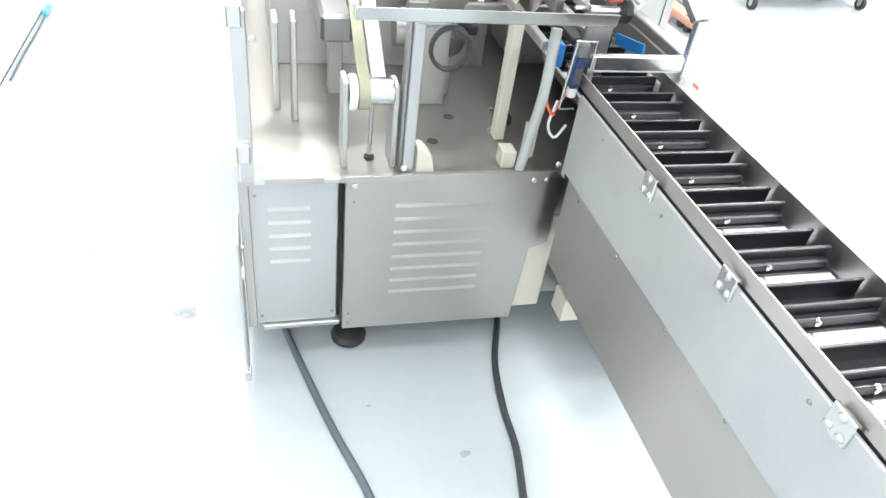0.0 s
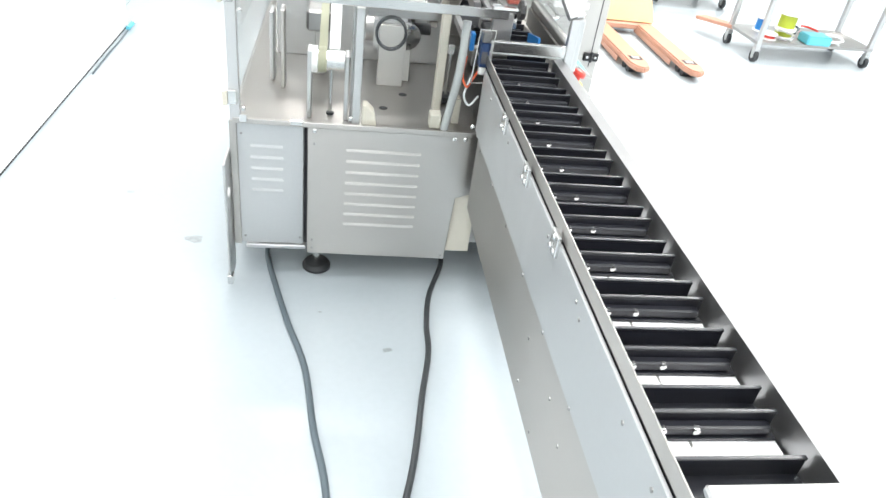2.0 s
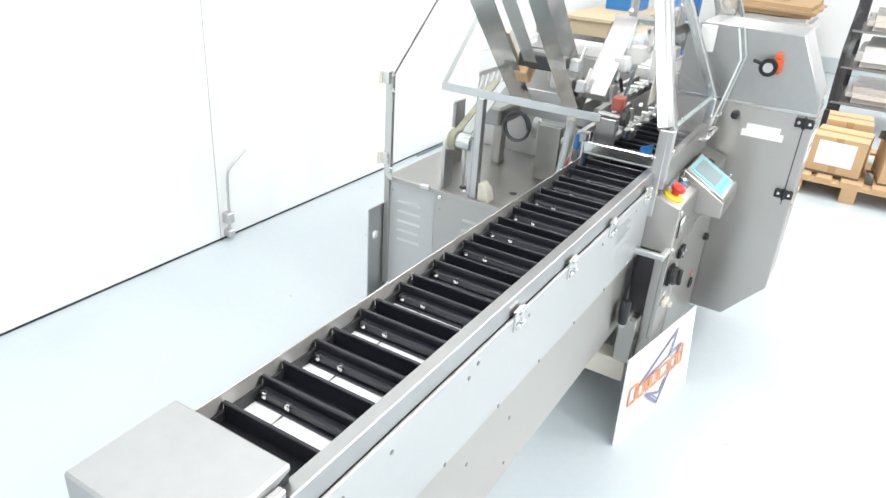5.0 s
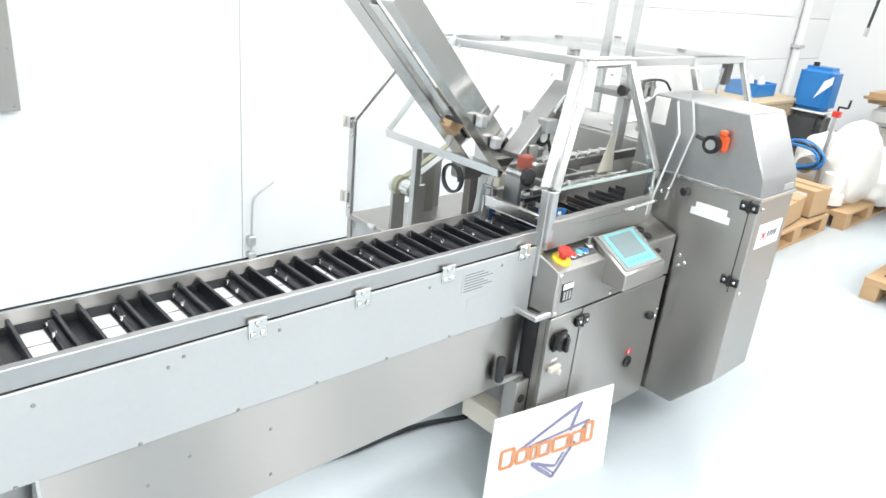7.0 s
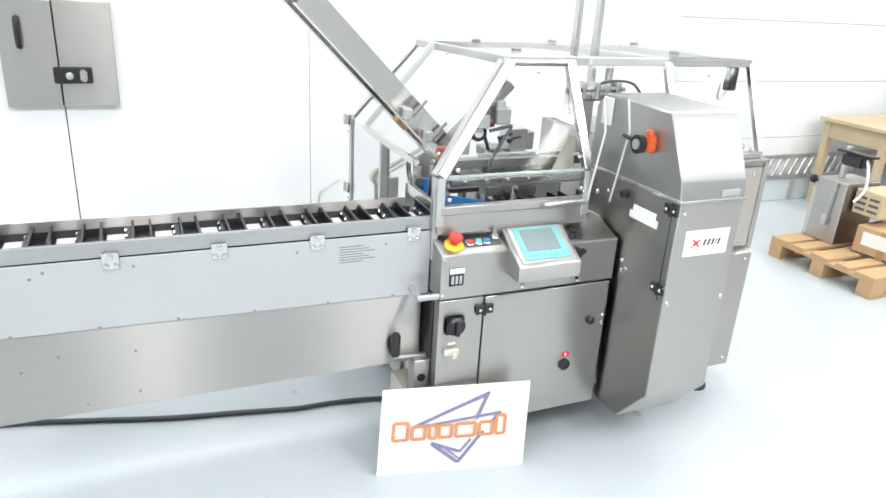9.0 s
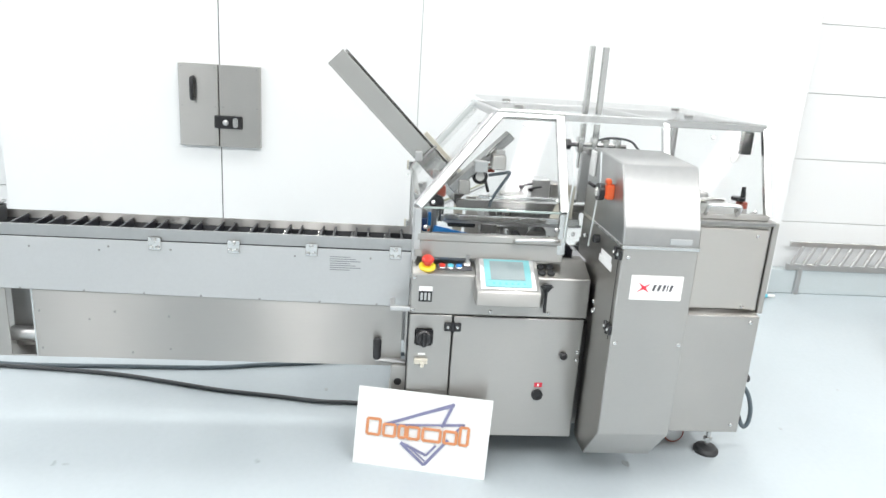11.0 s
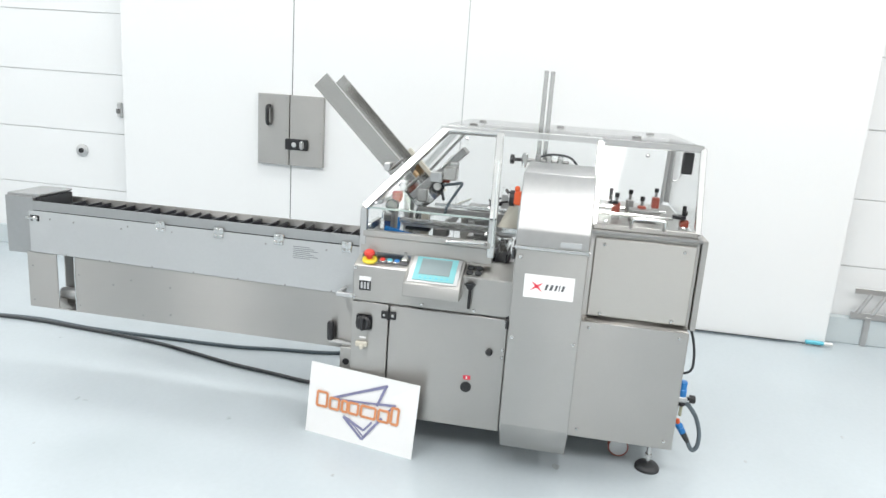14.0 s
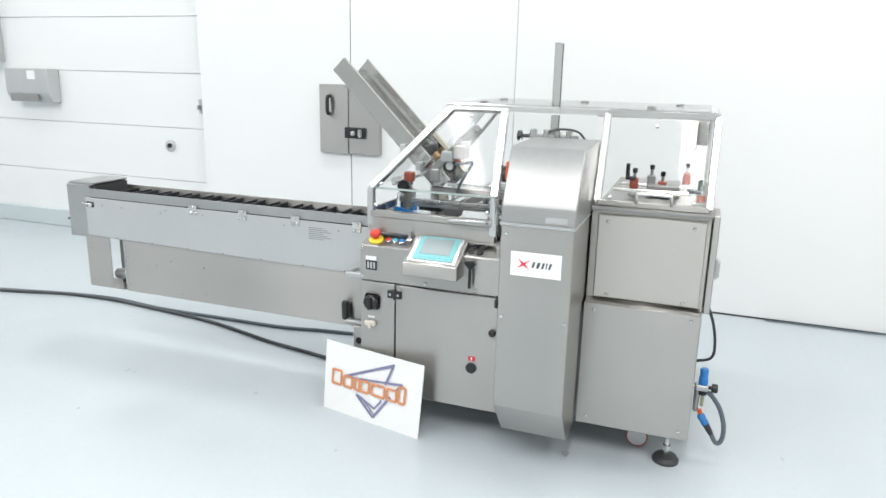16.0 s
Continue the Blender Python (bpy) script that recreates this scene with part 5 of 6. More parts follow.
for a, b, w_ in (((0.22, 0.55), (0.72, 0.90), 0.012), ((0.715, 0.91), (0.645, 0.60), 0.012), ((0.22, 0.545), (0.66, 0.63), 0.008), ((0.66, 0.63), (0.81, 0.66), 0.011), ((0.81, 0.67), (0.75, 0.56), 0.009), ((0.30, 0.61), (0.69, 0.86), 0.006), ((0.35, 0.345), (0.55, 0.22), 0.011), ((0.55, 0.22), (0.615, 0.36), 0.009), ((0.35, 0.34), (0.54, 0.09), 0.012), ((0.54, 0.09), (0.70, 0.45), 0.012), ((0.40, 0.33), (0.545, 0.14), 0.006)):
    stroke(a, b, w_, VIOLET)
for i, (u, wd_, hh) in enumerate(((0.09, 0.095, 0.20), (0.215, 0.085, 0.15), (0.33, 0.05, 0.15), (0.395, 0.085, 0.15), (0.51, 0.13, 0.15), (0.67, 0.09, 0.15), (0.785, 0.06, 0.22))):
    v0 = 0.41
    ring_pts = ((u, v0), (u + wd_, v0), (u + wd_, v0 + hh), (u, v0 + hh))
    for a, b in zip(ring_pts, ring_pts[1:] + ring_pts[:1]):
        stroke(a, b, 0.0115, INK_OR, 0.0026)

# ---- cables on the floor ----
c1 = [(1.20, 2.88, 0.03), (1.20, 2.82, 0.012), (1.245, 2.64, 0.011), (1.31, 2.41, 0.011), (1.38, 2.19, 0.011), (1.42, 1.93, 0.011), (1.468, 1.67, 0.011), (1.48, 1.25, 0.011), (1.488, 0.72, 0.011), (1.45, 0.33, 0.011), (1.49, -0.05, 0.011), (1.6, -0.55, 0.011), (1.75, -1.2, 0.011), (1.8, -2.2, 0.011)]
c2 = [(1.905, 2.86, 0.05), (1.90, 2.79, 0.012), (1.837, 2.60, 0.011), (1.811, 2.42, 0.011), (1.805, 2.27, 0.011), (1.765, 2.06, 0.011), (1.715, 1.78, 0.011), (1.64, 1.50, 0.011), (1.57, 1.22, 0.011), (1.53, 0.90, 0.011), (1.505, 0.62, 0.011), (1.48, 0.3, 0.012), (1.51, -0.1, 0.011), (1.63, -0.58, 0.011), (1.72, -1.25, 0.011), (1.75, -2.3, 0.011)]
single("floor_cable", tube(c1, 0.011, 8, 10), CABLE, "grey rubber power cable lying on the floor", "cable")
single("floor_cable", tube(c2, 0.0105, 8, 10), CABLE_BK, "black rubber power cable lying in a wave on the floor", "cable")


# ---- goods and furniture at the far end of the hall ----
def pallet(x, y, group="wooden pallets"):
    """Short side 0.8 m along x, long side 1.2 m along y, seen from its short side."""
    pt = thing("pallet", "used wooden pallet with gaps between the boards", "pallet", (x, y, 0), group)
    for i in range(3):
        part("bottom_board", box(x + i * 0.35, x + 0.1 + i * 0.35, y, y + 1.2, 0.0, 0.022, 0.002), WOOD, pt)
        for j in range(3):
            part("block", box(x + 0.0 + i * 0.35, x + 0.1 + i * 0.35, y + j * 0.53, y + 0.14 + j * 0.53, 0.022, 0.10, 0.003), WOOD, pt)
    for j in range(3):
        part("stringer", box(x, x + 0.8, y + j * 0.53, y + 0.14 + j * 0.53, 0.10, 0.122, 0.002), WOOD, pt)
    for i, w_ in enumerate((0.14, 0.1, 0.14, 0.1, 0.14)):
        xx = x + (0, 0.175, 0.33, 0.525, 0.66)[i]
        part("top_board", box(xx, xx + w_, y, y + 1.2, 0.122, 0.144, 0.002), WOOD, pt)
    return pt


pallet(0.93, 5.85)
pallet(2.41, 5.80)
pallet(1.02, 7.20)
pallet(1.15, 9.55)


def carton(x0, x1, y0, y1, z0, z1, turn, label, open_top=False, tag=True):
    """A cardboard box with flaps, tape and a paper tag."""
    cx_, cy_ = (x0 + x1) / 2, (y0 + y1) / 2
    m = Matrix.Translation((cx_, cy_, 0)) @ pose(0, 0, 0, 0, 0, turn) @ Matrix.Translation((-cx_, -cy_, 0))
    c_ = thing("cardboard_box", label, "box", (cx_, cy_, z0), "cardboard boxes")

    def put(name, bm, mt, lb=""):
        bmesh.ops.transform(bm, matrix=m, verts=bm.verts[:])
        return part(name, bm, mt, c_, lb)

    put("body", box(x0, x1, y0, y1, z0, z1 - 0.004, 0.004), CARD)
    mid = (y0 + y1) / 2
    put("flap", box(x0, x1, y0, mid - 0.003, z1 - 0.004, z1, 0.001), CARD)
    put("flap", box(x0, x1, mid + 0.003, y1, z1 - 0.004, z1 + 0.001, 0.001), CARD)
    put("tape", box(x0 - 0.001, x1 + 0.001, mid - 0.025, mid + 0.025, z1 + 0.001, z1 + 0.002), TAPE, "brown packing tape")
    put("tape", box((x0 + x1) / 2 - 0.025, (x0 + x1) / 2 + 0.025, y0 - 0.001, y0, z0, z1), TAPE)
    if tag:
        put("label", box(x0 + 0.05, x1 - 0.06, y0 - 0.0025, y0 - 0.001, z0 + 0.07, z1 - 0.03), PAPER, "white shipping label")
    put("dark_band", box(x0 - 0.001, x1 + 0.001, y0 - 0.001, y1 + 0.001, z0 + 0.004, z0 + 0.016), INK)
    return c_


carton(1.30, 1.68, 6.17, 6.62, 0.144, 0.335, 6, "brown cardboard box with half-open flaps on a pallet", True, True)
carton(1.15, 1.70, 6.72, 7.02, 0.144, 0.37, -3, "brown cardboard box on a pallet", False, True)
carton(2.50, 2.85, 5.90, 6.25, 0.144, 0.41, -4, "taped cardboard box with a white shipping label", False, True)
carton(2.53, 2.83, 6.28, 6.60, 0.144, 0.45, 3, "cardboard box behind another on a pallet", False, False)
carton(2.93, 3.18, 5.92, 6.3, 0.144, 0.42, 8, "open cardboard box with dark contents", True, False)
single("cable_drum", ring((3.0, 6.1, 0.42), (0, 0.3, 1), 0.12, 0.06, 0.05, 24), BLACK, "black coiled hose lying in a box", "hose coil")

# steel device with motor on the pallet
dv = thing("steel_device", "stainless steel device with a black motor head on a pallet", "machine", (1.1, 6.3, 0.144))
part("body", box(0.97, 1.20, 6.12, 6.45, 0.144, 0.58, 0.006), STEEL, dv)
part("side_plate", box(0.93, 0.966, 6.14, 6.44, 0.144, 0.50, 0.004), ALU, dv)
part("post", box(1.02, 1.05, 6.25, 6.29, 0.58, 0.80, 0.003), ALU, dv)
hd_ = part("motor_head", box(1.04, 1.2, 6.2, 6.3, 0.68, 0.76, 0.012, 2), BLACK, dv, "black clamp head")
part("bar", box(0.98, 1.26, 6.22, 6.28, 0.76, 0.775, 0.003), BLACK, hd_)
part("knob", lathe((0.93, 6.2, 0.53), (-1, 0, 0), [(0.012, 0), (0.012, 0.04), (0.03, 0.045), (0.03, 0.065)], 12), BLACK, dv)
part("cable", tube([(1.2, 6.25, 0.74), (1.25, 6.22, 0.66), (1.27, 6.2, 0.55), (1.25, 6.15, 0.47)], 0.01, 6, 8), WHITE, dv, "white cable")
part("cable", tube([(1.13, 6.11, 0.57), (1.12, 6.1, 0.45), (1.11, 6.1, 0.33)], 0.006, 6, 8), ALU, dv)
part("box", box(1.09, 1.13, 6.085, 6.12, 0.27, 0.34, 0.004), ALU, dv)
cs = thing("slotted_case", "brown slotted case beside the steel device", "case", (1.32, 6.3, 0.144))
part("body", box(1.215, 1.42, 6.70 - 0.5, 6.165 + 0.3, 0.392, 0.56, 0.006), BENCH, cs)
for i in range(3):
    for j in range(2):
        part("slot", box(1.235 + j * 0.09, 1.305 + j * 0.09, 6.196, 6.199, 0.42 + i * 0.04, 0.437 + i * 0.04), INK, cs)

# crank stand with coiled blue hose, white bags
cs2 = thing("crank_stand", "steel stand with a crank and red counter, standing on a pallet", "stand", (1.45, 7.4, 0.144))
part("column", box(1.43, 1.46, 7.38, 7.41, 0.16, 0.90, 0.003), ALU, cs2)
part("foot", box(1.33, 1.56, 7.32, 7.48, 0.144, 0.16, 0.003), STEEL, cs2)
part("counter", box(1.42, 1.48, 7.36, 7.42, 0.86, 0.91, 0.004), RED, cs2)
part("crank", tube([(1.45, 7.39, 0.91), (1.45, 7.39, 0.945), (1.52, 7.36, 0.95), (1.535, 7.35, 0.955), (1.54, 7.35, 1.02)], 0.009, 1, 8), BLACK, cs2, "black crank")
part("motor", rod((1.38, 7.36, 0.45), (1.38, 7.2, 0.45), 0.07, 18), STEEL_DK, cs2)
part("pedestal", lathe((1.60, 7.35, 0.16), (0, 0, 1), [(0.11, 0), (0.11, 0.08), (0.09, 0.1), (0.09, 0.25)], 20), WHITE, cs2)
for k_, mt in ((0, BLUE), (1, CABLE_BK), (2, BLUE)):
    ring_pts = []
    for i in range(27):
        an = 2 * math.pi * i / 12 + k_
        r_ = 0.15 + 0.02 * k_ + 0.012 * math.sin(i * 1.7)
        ring_pts.append((1.32 + r_ * math.cos(an), 7.16 + 0.012 * k_ + 0.002 * i, 0.52 + 0.62 * r_ * math.sin(an)))
    single("hose_coil", tube(ring_pts, 0.012, 4, 8), mt, "coiled blue and black air hose hung on the stand", "hose", "hose coils")


def soft_lump(cx_, cy_, z0, sx, sy, sz, seed, rough=0.12, seg=22):
    """A slumped sack: a flattened, dented dome."""
    b = B()
    bmesh.ops.create_icosphere(b, subdivisions=4, radius=1)
    for v in b.verts:
        n_ = noise.fractal(v.co * 1.2 + Vector((seed, seed * 2, 0)), 1.0, 2.0, 3) * rough * 1.3
        cr_ = noise.noise(Vector((v.co.x * 5 + seed, v.co.y * 5, v.co.z * 2))) * 0.035
        v.co *= 1 + n_ + cr_
        v.co.z = max(v.co.z, -0.8)
        v.co = Vector((cx_ + v.co.x * sx, cy_ + v.co.y * sy, z0 + (v.co.z + 0.8) / 1.8 * sz))
    return b


single("white_sack", soft_lump(1.58, 7.68, 0.144, 0.24, 0.3, 0.68, 3), BAG, "white wrapped sack standing on a pallet", "sack", "white sacks")
single("white_sack", soft_lump(1.72, 8.1, 0.1, 0.3, 0.34, 0.5, 8), BAG, "slumped white plastic sack", "sack", "white sacks")
single("white_sack", soft_lump(1.30, 7.95, 0.144, 0.28, 0.3, 0.5, 11), BAG, "white plastic sack on a pallet", "sack", "white sacks")


def wrapped_load(x0, x1, y0, y1, z0, z1, seed):
    """A film-wrapped load: a box with pleats and creases."""
    b = box(x0, x1, y0, y1, z0, z1, 0.05, 2)
    bmesh.ops.subdivide_edges(b, edges=b.edges[:], cuts=5, use_grid_fill=True)
    for v in b.verts:
        q_ = v.co * 3 + Vector((seed, 0, 0))
        v.co += Vector((noise.noise(q_), noise.noise(q_ + Vector((9, 0, 0))), 0.6 * noise.noise(q_ + Vector((0, 9, 0))))) * 0.035
        v.co.z = max(v.co.z, z0)
    return b


wl_ = thing("wrapped_pallet_load", "brown cardboard load in clear stretch film on a pallet", "pallet load", (1.55, 10.1, 0.144))
part("load", wrapped_load(1.12, 1.95, 9.55, 10.75, 0.144, 0.55, 2), FILM, wl_)
part("load", wrapped_load(1.08, 1.98, 9.50, 10.70, 0.56, 0.78, 5), BAG, wl_)
part("lid", wrapped_load(1.0, 2.02, 9.45, 10.7, 0.79, 0.92, 7), CARD, wl_)
single("wrapped_device", wrapped_load(1.35, 1.65, 9.9, 10.2, 0.90, 1.15, 4), FILM, "small device in clear film on top of the load", "device")

rk = thing("wrapped_rack", "tall rack wrapped in dark and clear stretch film", "rack", (2.9, 8.2, 0))
for x_, y_ in ((2.44, 7.82), (3.4, 7.82), (2.44, 8.7), (3.4, 8.7)):
    p_ = part("post", wrapped_load(x_, x_ + 0.09, y_, y_ + 0.09, 0.0, 2.2, x_), FILM_BK, rk, "dark film-wrapped post")
    part("sleeve", box(x_ - 0.004, x_ + 0.094, y_ - 0.004, y_ + 0.094, 0.0, 0.2, 0.004), BLACK, p_)
for i in range(6):
    z_ = 0.26 + i * 0.32
    s_ = part("tray", box(2.46, 3.46, 7.84, 8.76, z_, z_ + 0.02, 0.003), STEEL_DK, rk)
    part("load", wrapped_load(2.56, 3.40, 7.88, 8.7, z_ + 0.02, z_ + 0.16 + 0.05 * (i % 2), i), BAG if i % 2 else FILM, s_)

# bench with blue crate by the wall
bn = thing("work_bench", "light wooden work bench on square legs", "bench", (0.25, 8.1, 0))
part("top", box(-0.08, 0.58, 7.32, 8.95, 0.745, 0.78, 0.004), BENCH, bn)
part("apron", box(0.52, 0.55, 7.40, 8.87, 0.60, 0.74, 0.003), BENCH, bn)
part("apron", box(-0.02, 0.52, 7.37, 7.40, 0.60, 0.74, 0.003), BENCH, bn)
for x_, y_ in ((-0.05, 7.36), (0.49, 7.36), (-0.05, 8.85), (0.49, 8.85)):
    part("leg", box(x_, x_ + 0.06, y_, y_ + 0.06, 0.0, 0.745, 0.004), BENCH, bn)
ck = thing("blue_crate", "blue plastic crate on the work bench", "crate", (0.25, 8.4, 0.78))
part("floor", box(0.06, 0.38, 8.22, 8.62, 0.78, 0.79), BLUE, ck)
for a_ in ((0.05, 0.065, 8.2, 8.64), (0.375, 0.39, 8.2, 8.64), (0.065, 0.375, 8.2, 8.215), (0.065, 0.375, 8.625, 8.64)):
    part("side", box(a_[0], a_[1], a_[2], a_[3], 0.78, 0.91, 0.004), BLUE, ck)
part("rim", box(0.045, 0.395, 8.192, 8.2, 0.895, 0.915, 0.002), BLUE, ck)
single("bottle", lathe((0.25, 8.3, 0.79), (0, 0, 1), [(0.04, 0), (0.04, 0.14), (0.015, 0.18), (0.015, 0.2)], 14), WHITE, "white plastic bottle in the crate", "bottle", "bottles")
single("bottle", lathe((0.28, 8.5, 0.79), (0, 0, 1), [(0.04, 0), (0.04, 0.13), (0.015, 0.17), (0.015, 0.19)], 14), WHITE, "white plastic bottle in the crate", "bottle", "bottles")
# blue canister on a wrapped stack
sk = thing("wrapped_stack", "stack of drums wrapped in dark film", "drum stack", (0.66, 8.95, 0))
part("drum", wrapped_load(0.50, 0.88, 8.75, 9.13, 0.0, 0.34, 3), FILM_BK, sk)
part("drum", wrapped_load(0.51, 0.87, 8.76, 9.12, 0.345, 0.67, 6), FILM_BK, sk)
cn = thing("blue_canister", "blue plastic canister with a white label", "canister", (0.7, 8.9, 0.68))
part("body", box(0.53, 0.88, 8.76, 9.06, 0.68, 1.13, 0.05, 3), BLUE, cn)
part("cap", rod((0.65, 8.85, 1.13), (0.65, 8.85, 1.17), 0.03, 14), BLACK, cn)
part("rim", box(0.52, 0.89, 8.75, 9.07, 0.67, 0.69, 0.008), WHITE, cn)
part("label", prism([(0.74, 8.758, 0.82), (0.885, 8.758, 0.98), (0.885, 8.758, 1.06), (0.80, 8.758, 1.0), (0.78, 8.758, 0.93)], (0, 0.003, 0)), PAPER, cn, "white paper label")

# roller track lying along the wall
rt = thing("roller_track", "aluminium roller track along the wall", "roller conveyor", (-0.1, 7.0, 0.2))
part("rail", box(-0.13, -0.115, 5.7, 9.6, 0.20, 0.25, 0.002), ALU, rt)
part("rail", box(-0.13, -0.115, 5.7, 9.6, 0.39, 0.43, 0.002), ALU, rt)
RL = mesh_of("roller", rod((0, 0, 0), (0, 0.07, 0.15), 0.016, 10), ALU)
for i in range(38):
    piece("roller", RL, at(-0.118, 5.74 + i * 0.1, 0.24), rt)
for y_ in (5.8, 7.2, 8.6):
    part("foot", box(-0.2, -0.11, y_, y_ + 0.04, 0.0, 0.22, 0.003), ALU, rt)
pp = thing("wall_pipe", "white painted pipe running up the wall", "pipe", (-0.15, 10.1, 0))
part("pipe", rod((-0.14, 10.25, 0.0), (-0.14, 10.25, 4.3), 0.05, 16), WALL, pp)
part("bracket", box(-0.2, -0.08, 10.18, 10.32, 1.2, 1.24, 0.003), ALU, pp)
hg = thing("hanging_air_line", "black air line with a brass nozzle hanging from above", "air line", (1.1, 8.6, 4.3))
part("hose", tube([(1.16, 8.6, 4.38), (1.14, 8.6, 3.0), (1.13, 8.6, 2.0), (1.10, 8.6, 1.56)], 0.014, 5, 8), CABLE_BK, hg)
part("nozzle", rod((1.10, 8.6, 1.56), (1.095, 8.6, 1.48), 0.018, 10), ALU, hg)

# pallet truck
pk_ = thing("pallet_truck", "orange hand pallet truck with worn forks", "pallet truck", (3.9, 6.0, 0))
dirv = Vector((0.02, -1.0, 0)).normalized()


def fork(x_):
    o_ = Vector((x_, 6.42, 0))
    tip = Vector((x_ + 0.02, 5.27, 0))
    pts = [(x_ - 0.08, 6.45), (x_ + 0.08, 6.45), (tip.x + 0.08, 5.39), (tip.x + 0.055, 5.30), (tip.x, 5.265), (tip.x - 0.055, 5.30), (tip.x - 0.08, 5.39)]
    fk = part("fork", prism([(a_, b_, 0.05) for a_, b_ in pts], (0, 0, 0.045), 0.01, None, 2), TRUCK, pk_, "worn orange fork")
    part("slot", box(tip.x - 0.05, tip.x + 0.05, 5.44, 5.52, 0.09, 0.0965), RUBBER, fk)
    part("plate", box(tip.x - 0.03, tip.x + 0.03, 5.455, 5.505, 0.0965, 0.099), ALU, fk)
    for yy in (5.44, 5.53):
        part("roller", rod((tip.x - 0.06, yy, 0.037), (tip.x + 0.06, yy, 0.037), 0.037, 16), RUBBER, fk)
    part("side", box(x_ - 0.079, x_ - 0.07, 5.6, 6.45, 0.02, 0.06, 0.002), TRUCK, fk)


fork(3.66)
fork(4.10)
part("cross_member", box(3.60, 4.16, 6.40, 6.55, 0.05, 0.10, 0.01), TRUCK, pk_)
hs = prism([(3.56, 6.44, 0.09), (4.20, 6.44, 0.09), (4.06, 6.52, 0.52), (3.84, 6.52, 0.52)], (0, 0.05, 0), 0.02, None, 2)
part("back_plate", hs, TRUCK_Y, pk_, "yellow-orange sloped back plate")
part("edge", bar((3.56, 6.43, 0.10), (3.83, 6.50, 0.52), 0.02, 0.03, (0, 1, 0), 0.004), TRUCK, pk_)
part("pump", rod((3.95, 6.66, 0.1), (3.95, 6.66, 0.56), 0.06, 16), TRUCK, pk_)
part("handle", tube([(3.95, 6.70, 0.55), (3.95, 6.78, 0.9), (3.95, 6.80, 1.15)], 0.02, 4, 10), TRUCK_Y, pk_)
part("steer_wheel", rod((3.87, 6.70, 0.09), (4.03, 6.70, 0.09), 0.09, 20), RUBBER, pk_)


def castor(x_, y_, parent):
    c_ = part("castor", ring((x_ - 0.016, y_, 0.05), (1, 0, 0), 0.05, 0.02, 0.032, 20), RUBBER, parent)
    part("hub", rod((x_ - 0.018, y_, 0.05), (x_ + 0.018, y_, 0.05), 0.022, 14), ALU, c_)
    part("fork", prism([(x_ - 0.024, y_ - 0.012, 0.04), (x_ - 0.024, y_ + 0.012, 0.04), (x_ - 0.024, y_ + 0.03, 0.12), (x_ - 0.024, y_ - 0.03, 0.12)], (0.048, 0, 0), 0.003), ALU, c_)


tc = thing("tool_trolley", "grey steel trolley with cables and spools on its lower shelf", "trolley", (5.3, 6.0, 0))
for x_, y_ in ((4.92, 5.95), (4.90, 6.42), (6.02, 6.04), (6.0, 6.5)):
    part("leg", box(x_ - 0.02, x_ + 0.02, y_ - 0.02, y_ + 0.02, 0.12, 0.9, 0.003), ALU, tc)
    castor(x_, y_, tc)
part("shelf", prism([(4.89, 5.93, 0.15), (6.05, 6.02, 0.15), (6.03, 6.53, 0.15), (4.88, 6.45, 0.15)], (0, 0, 0.025), 0.003), STEEL, tc)
part("shelf", prism([(4.89, 5.93, 0.86), (6.05, 6.02, 0.86), (6.03, 6.53, 0.86), (4.88, 6.45, 0.86)], (0, 0, 0.03), 0.003), STEEL, tc)
part("ramp", bar((4.75, 6.75, 0.13), (4.96, 6.36, 0.16), 0.12, 0.03, (0, 0, 1), 0.003), TRUCK, tc)


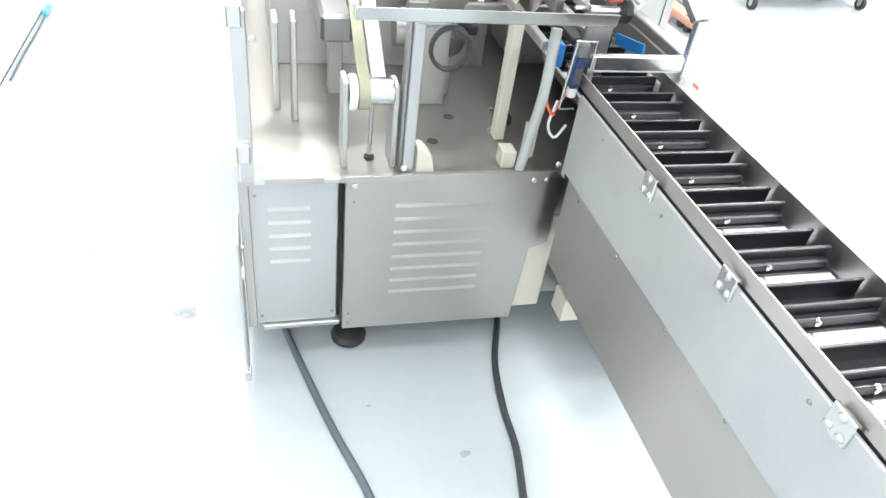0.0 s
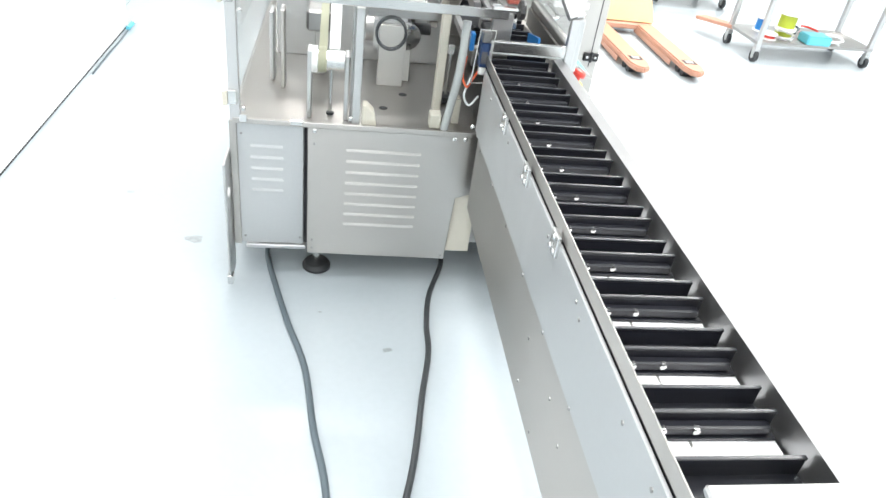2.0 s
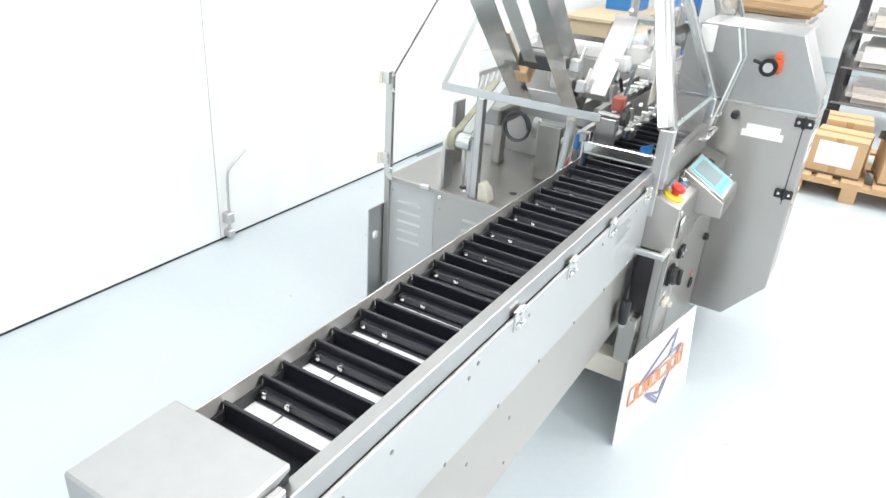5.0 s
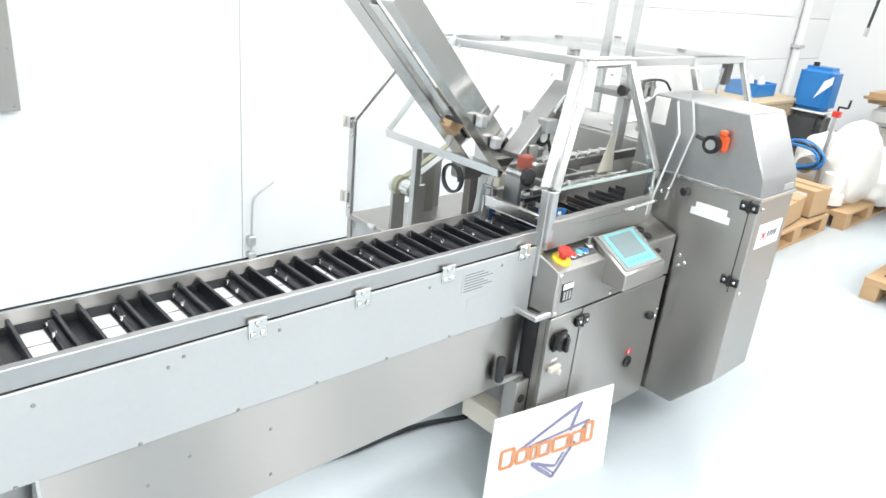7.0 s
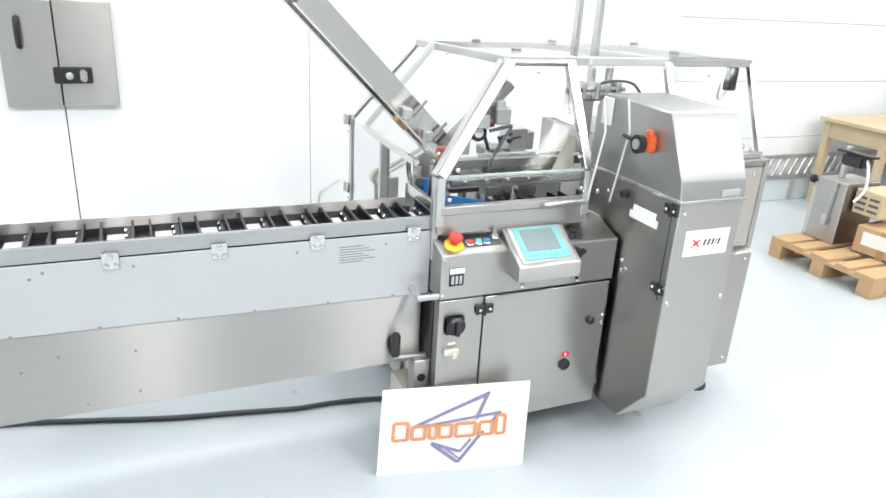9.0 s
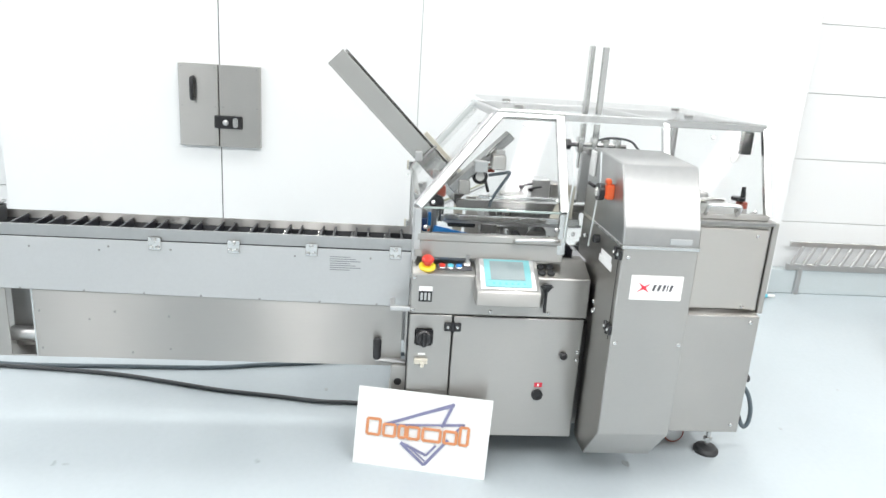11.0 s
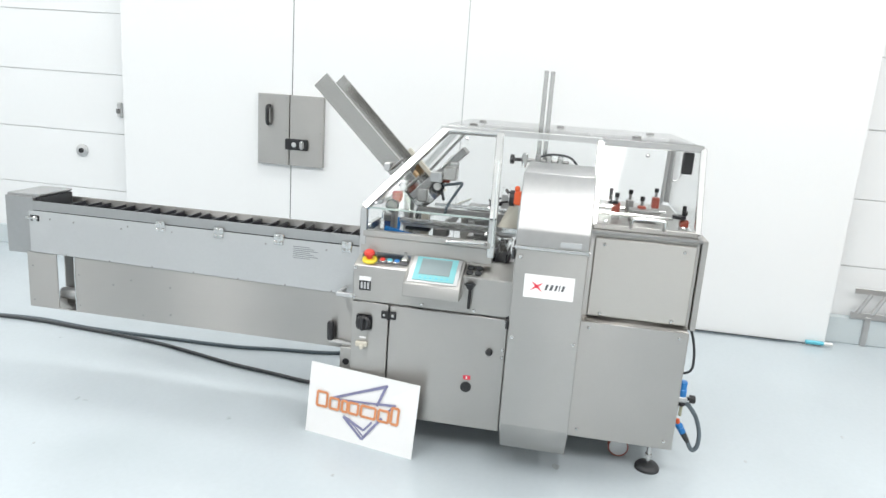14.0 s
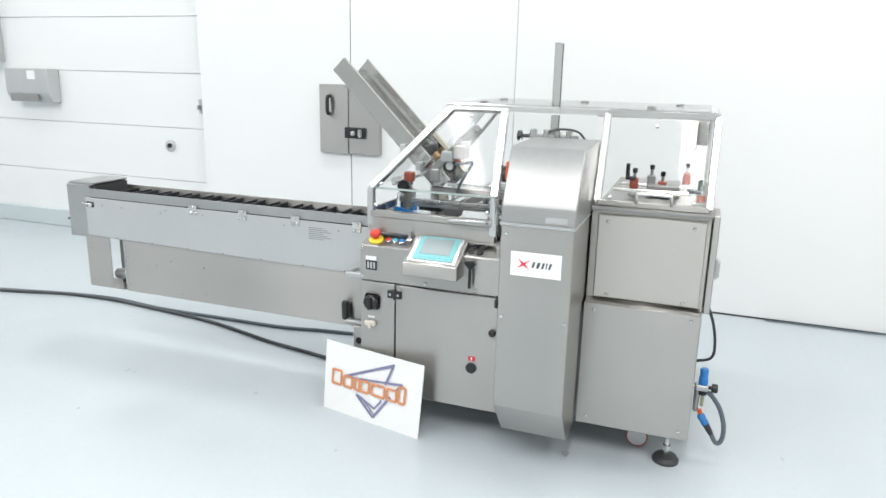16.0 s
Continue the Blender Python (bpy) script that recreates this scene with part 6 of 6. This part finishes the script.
def spool(x_, y_, z_, r_, h_, core, tilt=0.0):
    s_ = thing("wire_spool", "spool of coloured wire on the trolley shelf", "spool", (x_, y_, z_), "wire spools")
    ax = Vector((tilt, 0, 1))
    part("flange", rod(Vector((x_, y_, z_)), Vector((x_, y_, z_)) + ax * 0.012, r_, 22), PAPER, s_)
    part("wire", rod(Vector((x_, y_, z_)) + ax * 0.012, Vector((x_, y_, z_)) + ax * (h_ - 0.012), r_ * 0.78, 22), core, s_)
    part("flange", rod(Vector((x_, y_, z_)) + ax * (h_ - 0.012), Vector((x_, y_, z_)) + ax * h_, r_, 22), PAPER, s_)


spool(5.22, 6.12, 0.176, 0.09, 0.08, LIME)
spool(5.22, 6.12, 0.257, 0.09, 0.13, LIME)
spool(5.10, 6.28, 0.176, 0.07, 0.12, BLUE)
spool(5.05, 6.05, 0.176, 0.07, 0.05, RED)
single("blue_box", box(5.36, 5.58, 5.95, 6.12, 0.176, 0.25, 0.01, 2), SKYBLUE, "pale blue plastic box on the trolley shelf", "box")
for i, (x_, y_, mt) in enumerate(((5.35, 6.25, CABLE), (5.5, 6.2, RED), (5.62, 6.0, PAPER), (5.15, 5.98, ALU))):
    loop = [(x_ + (0.07 + 0.01 * math.sin(j)) * math.cos(j * 0.7), y_ + 0.06 * math.sin(j * 0.7), 0.185 + 0.006 * j) for j in range(14)]
    single("cable_coil", tube(loop, 0.009, 3, 8), mt, "loose coil of cable on the trolley shelf", "cable coil", "cable coils")
tb = thing("steel_table", "stainless steel table on castors", "table", (5.0, 7.7, 0))
for x_, y_ in ((4.72, 7.74), (5.45, 7.70), (4.72, 8.3), (5.45, 8.3)):
    part("leg", box(x_ - 0.02, x_ + 0.02, y_ - 0.02, y_ + 0.02, 0.12, 0.88, 0.003), STEEL, tb)
    castor(x_, y_, tb)
part("shelf", box(4.45, 5.5, 7.5, 8.35, 0.20, 0.32, 0.006), STEEL, tb)
part("top", box(4.42, 5.52, 7.5, 8.4, 0.88, 0.93, 0.004), STEEL, tb)

bp_ = thing("wall_plug", "pale blue plug on a grey cable beside the partition", "plug", (0.03, 5.45, 0))
part("plug", rod((0.035, 5.38, 0.03), (0.035, 5.5, 0.03), 0.015, 16), SKYBLUE, bp_)
part("nose", rod((0.035, 5.5, 0.03), (0.035, 5.56, 0.03), 0.012, 12), WHITE, bp_)
part("cable", tube([(0.035, 5.38, 0.02), (0.03, 5.2, 0.009), (0.026, 4.9, 0.009), (0.03, 4.6, 0.009)], 0.005, 5, 8), CABLE, bp_)
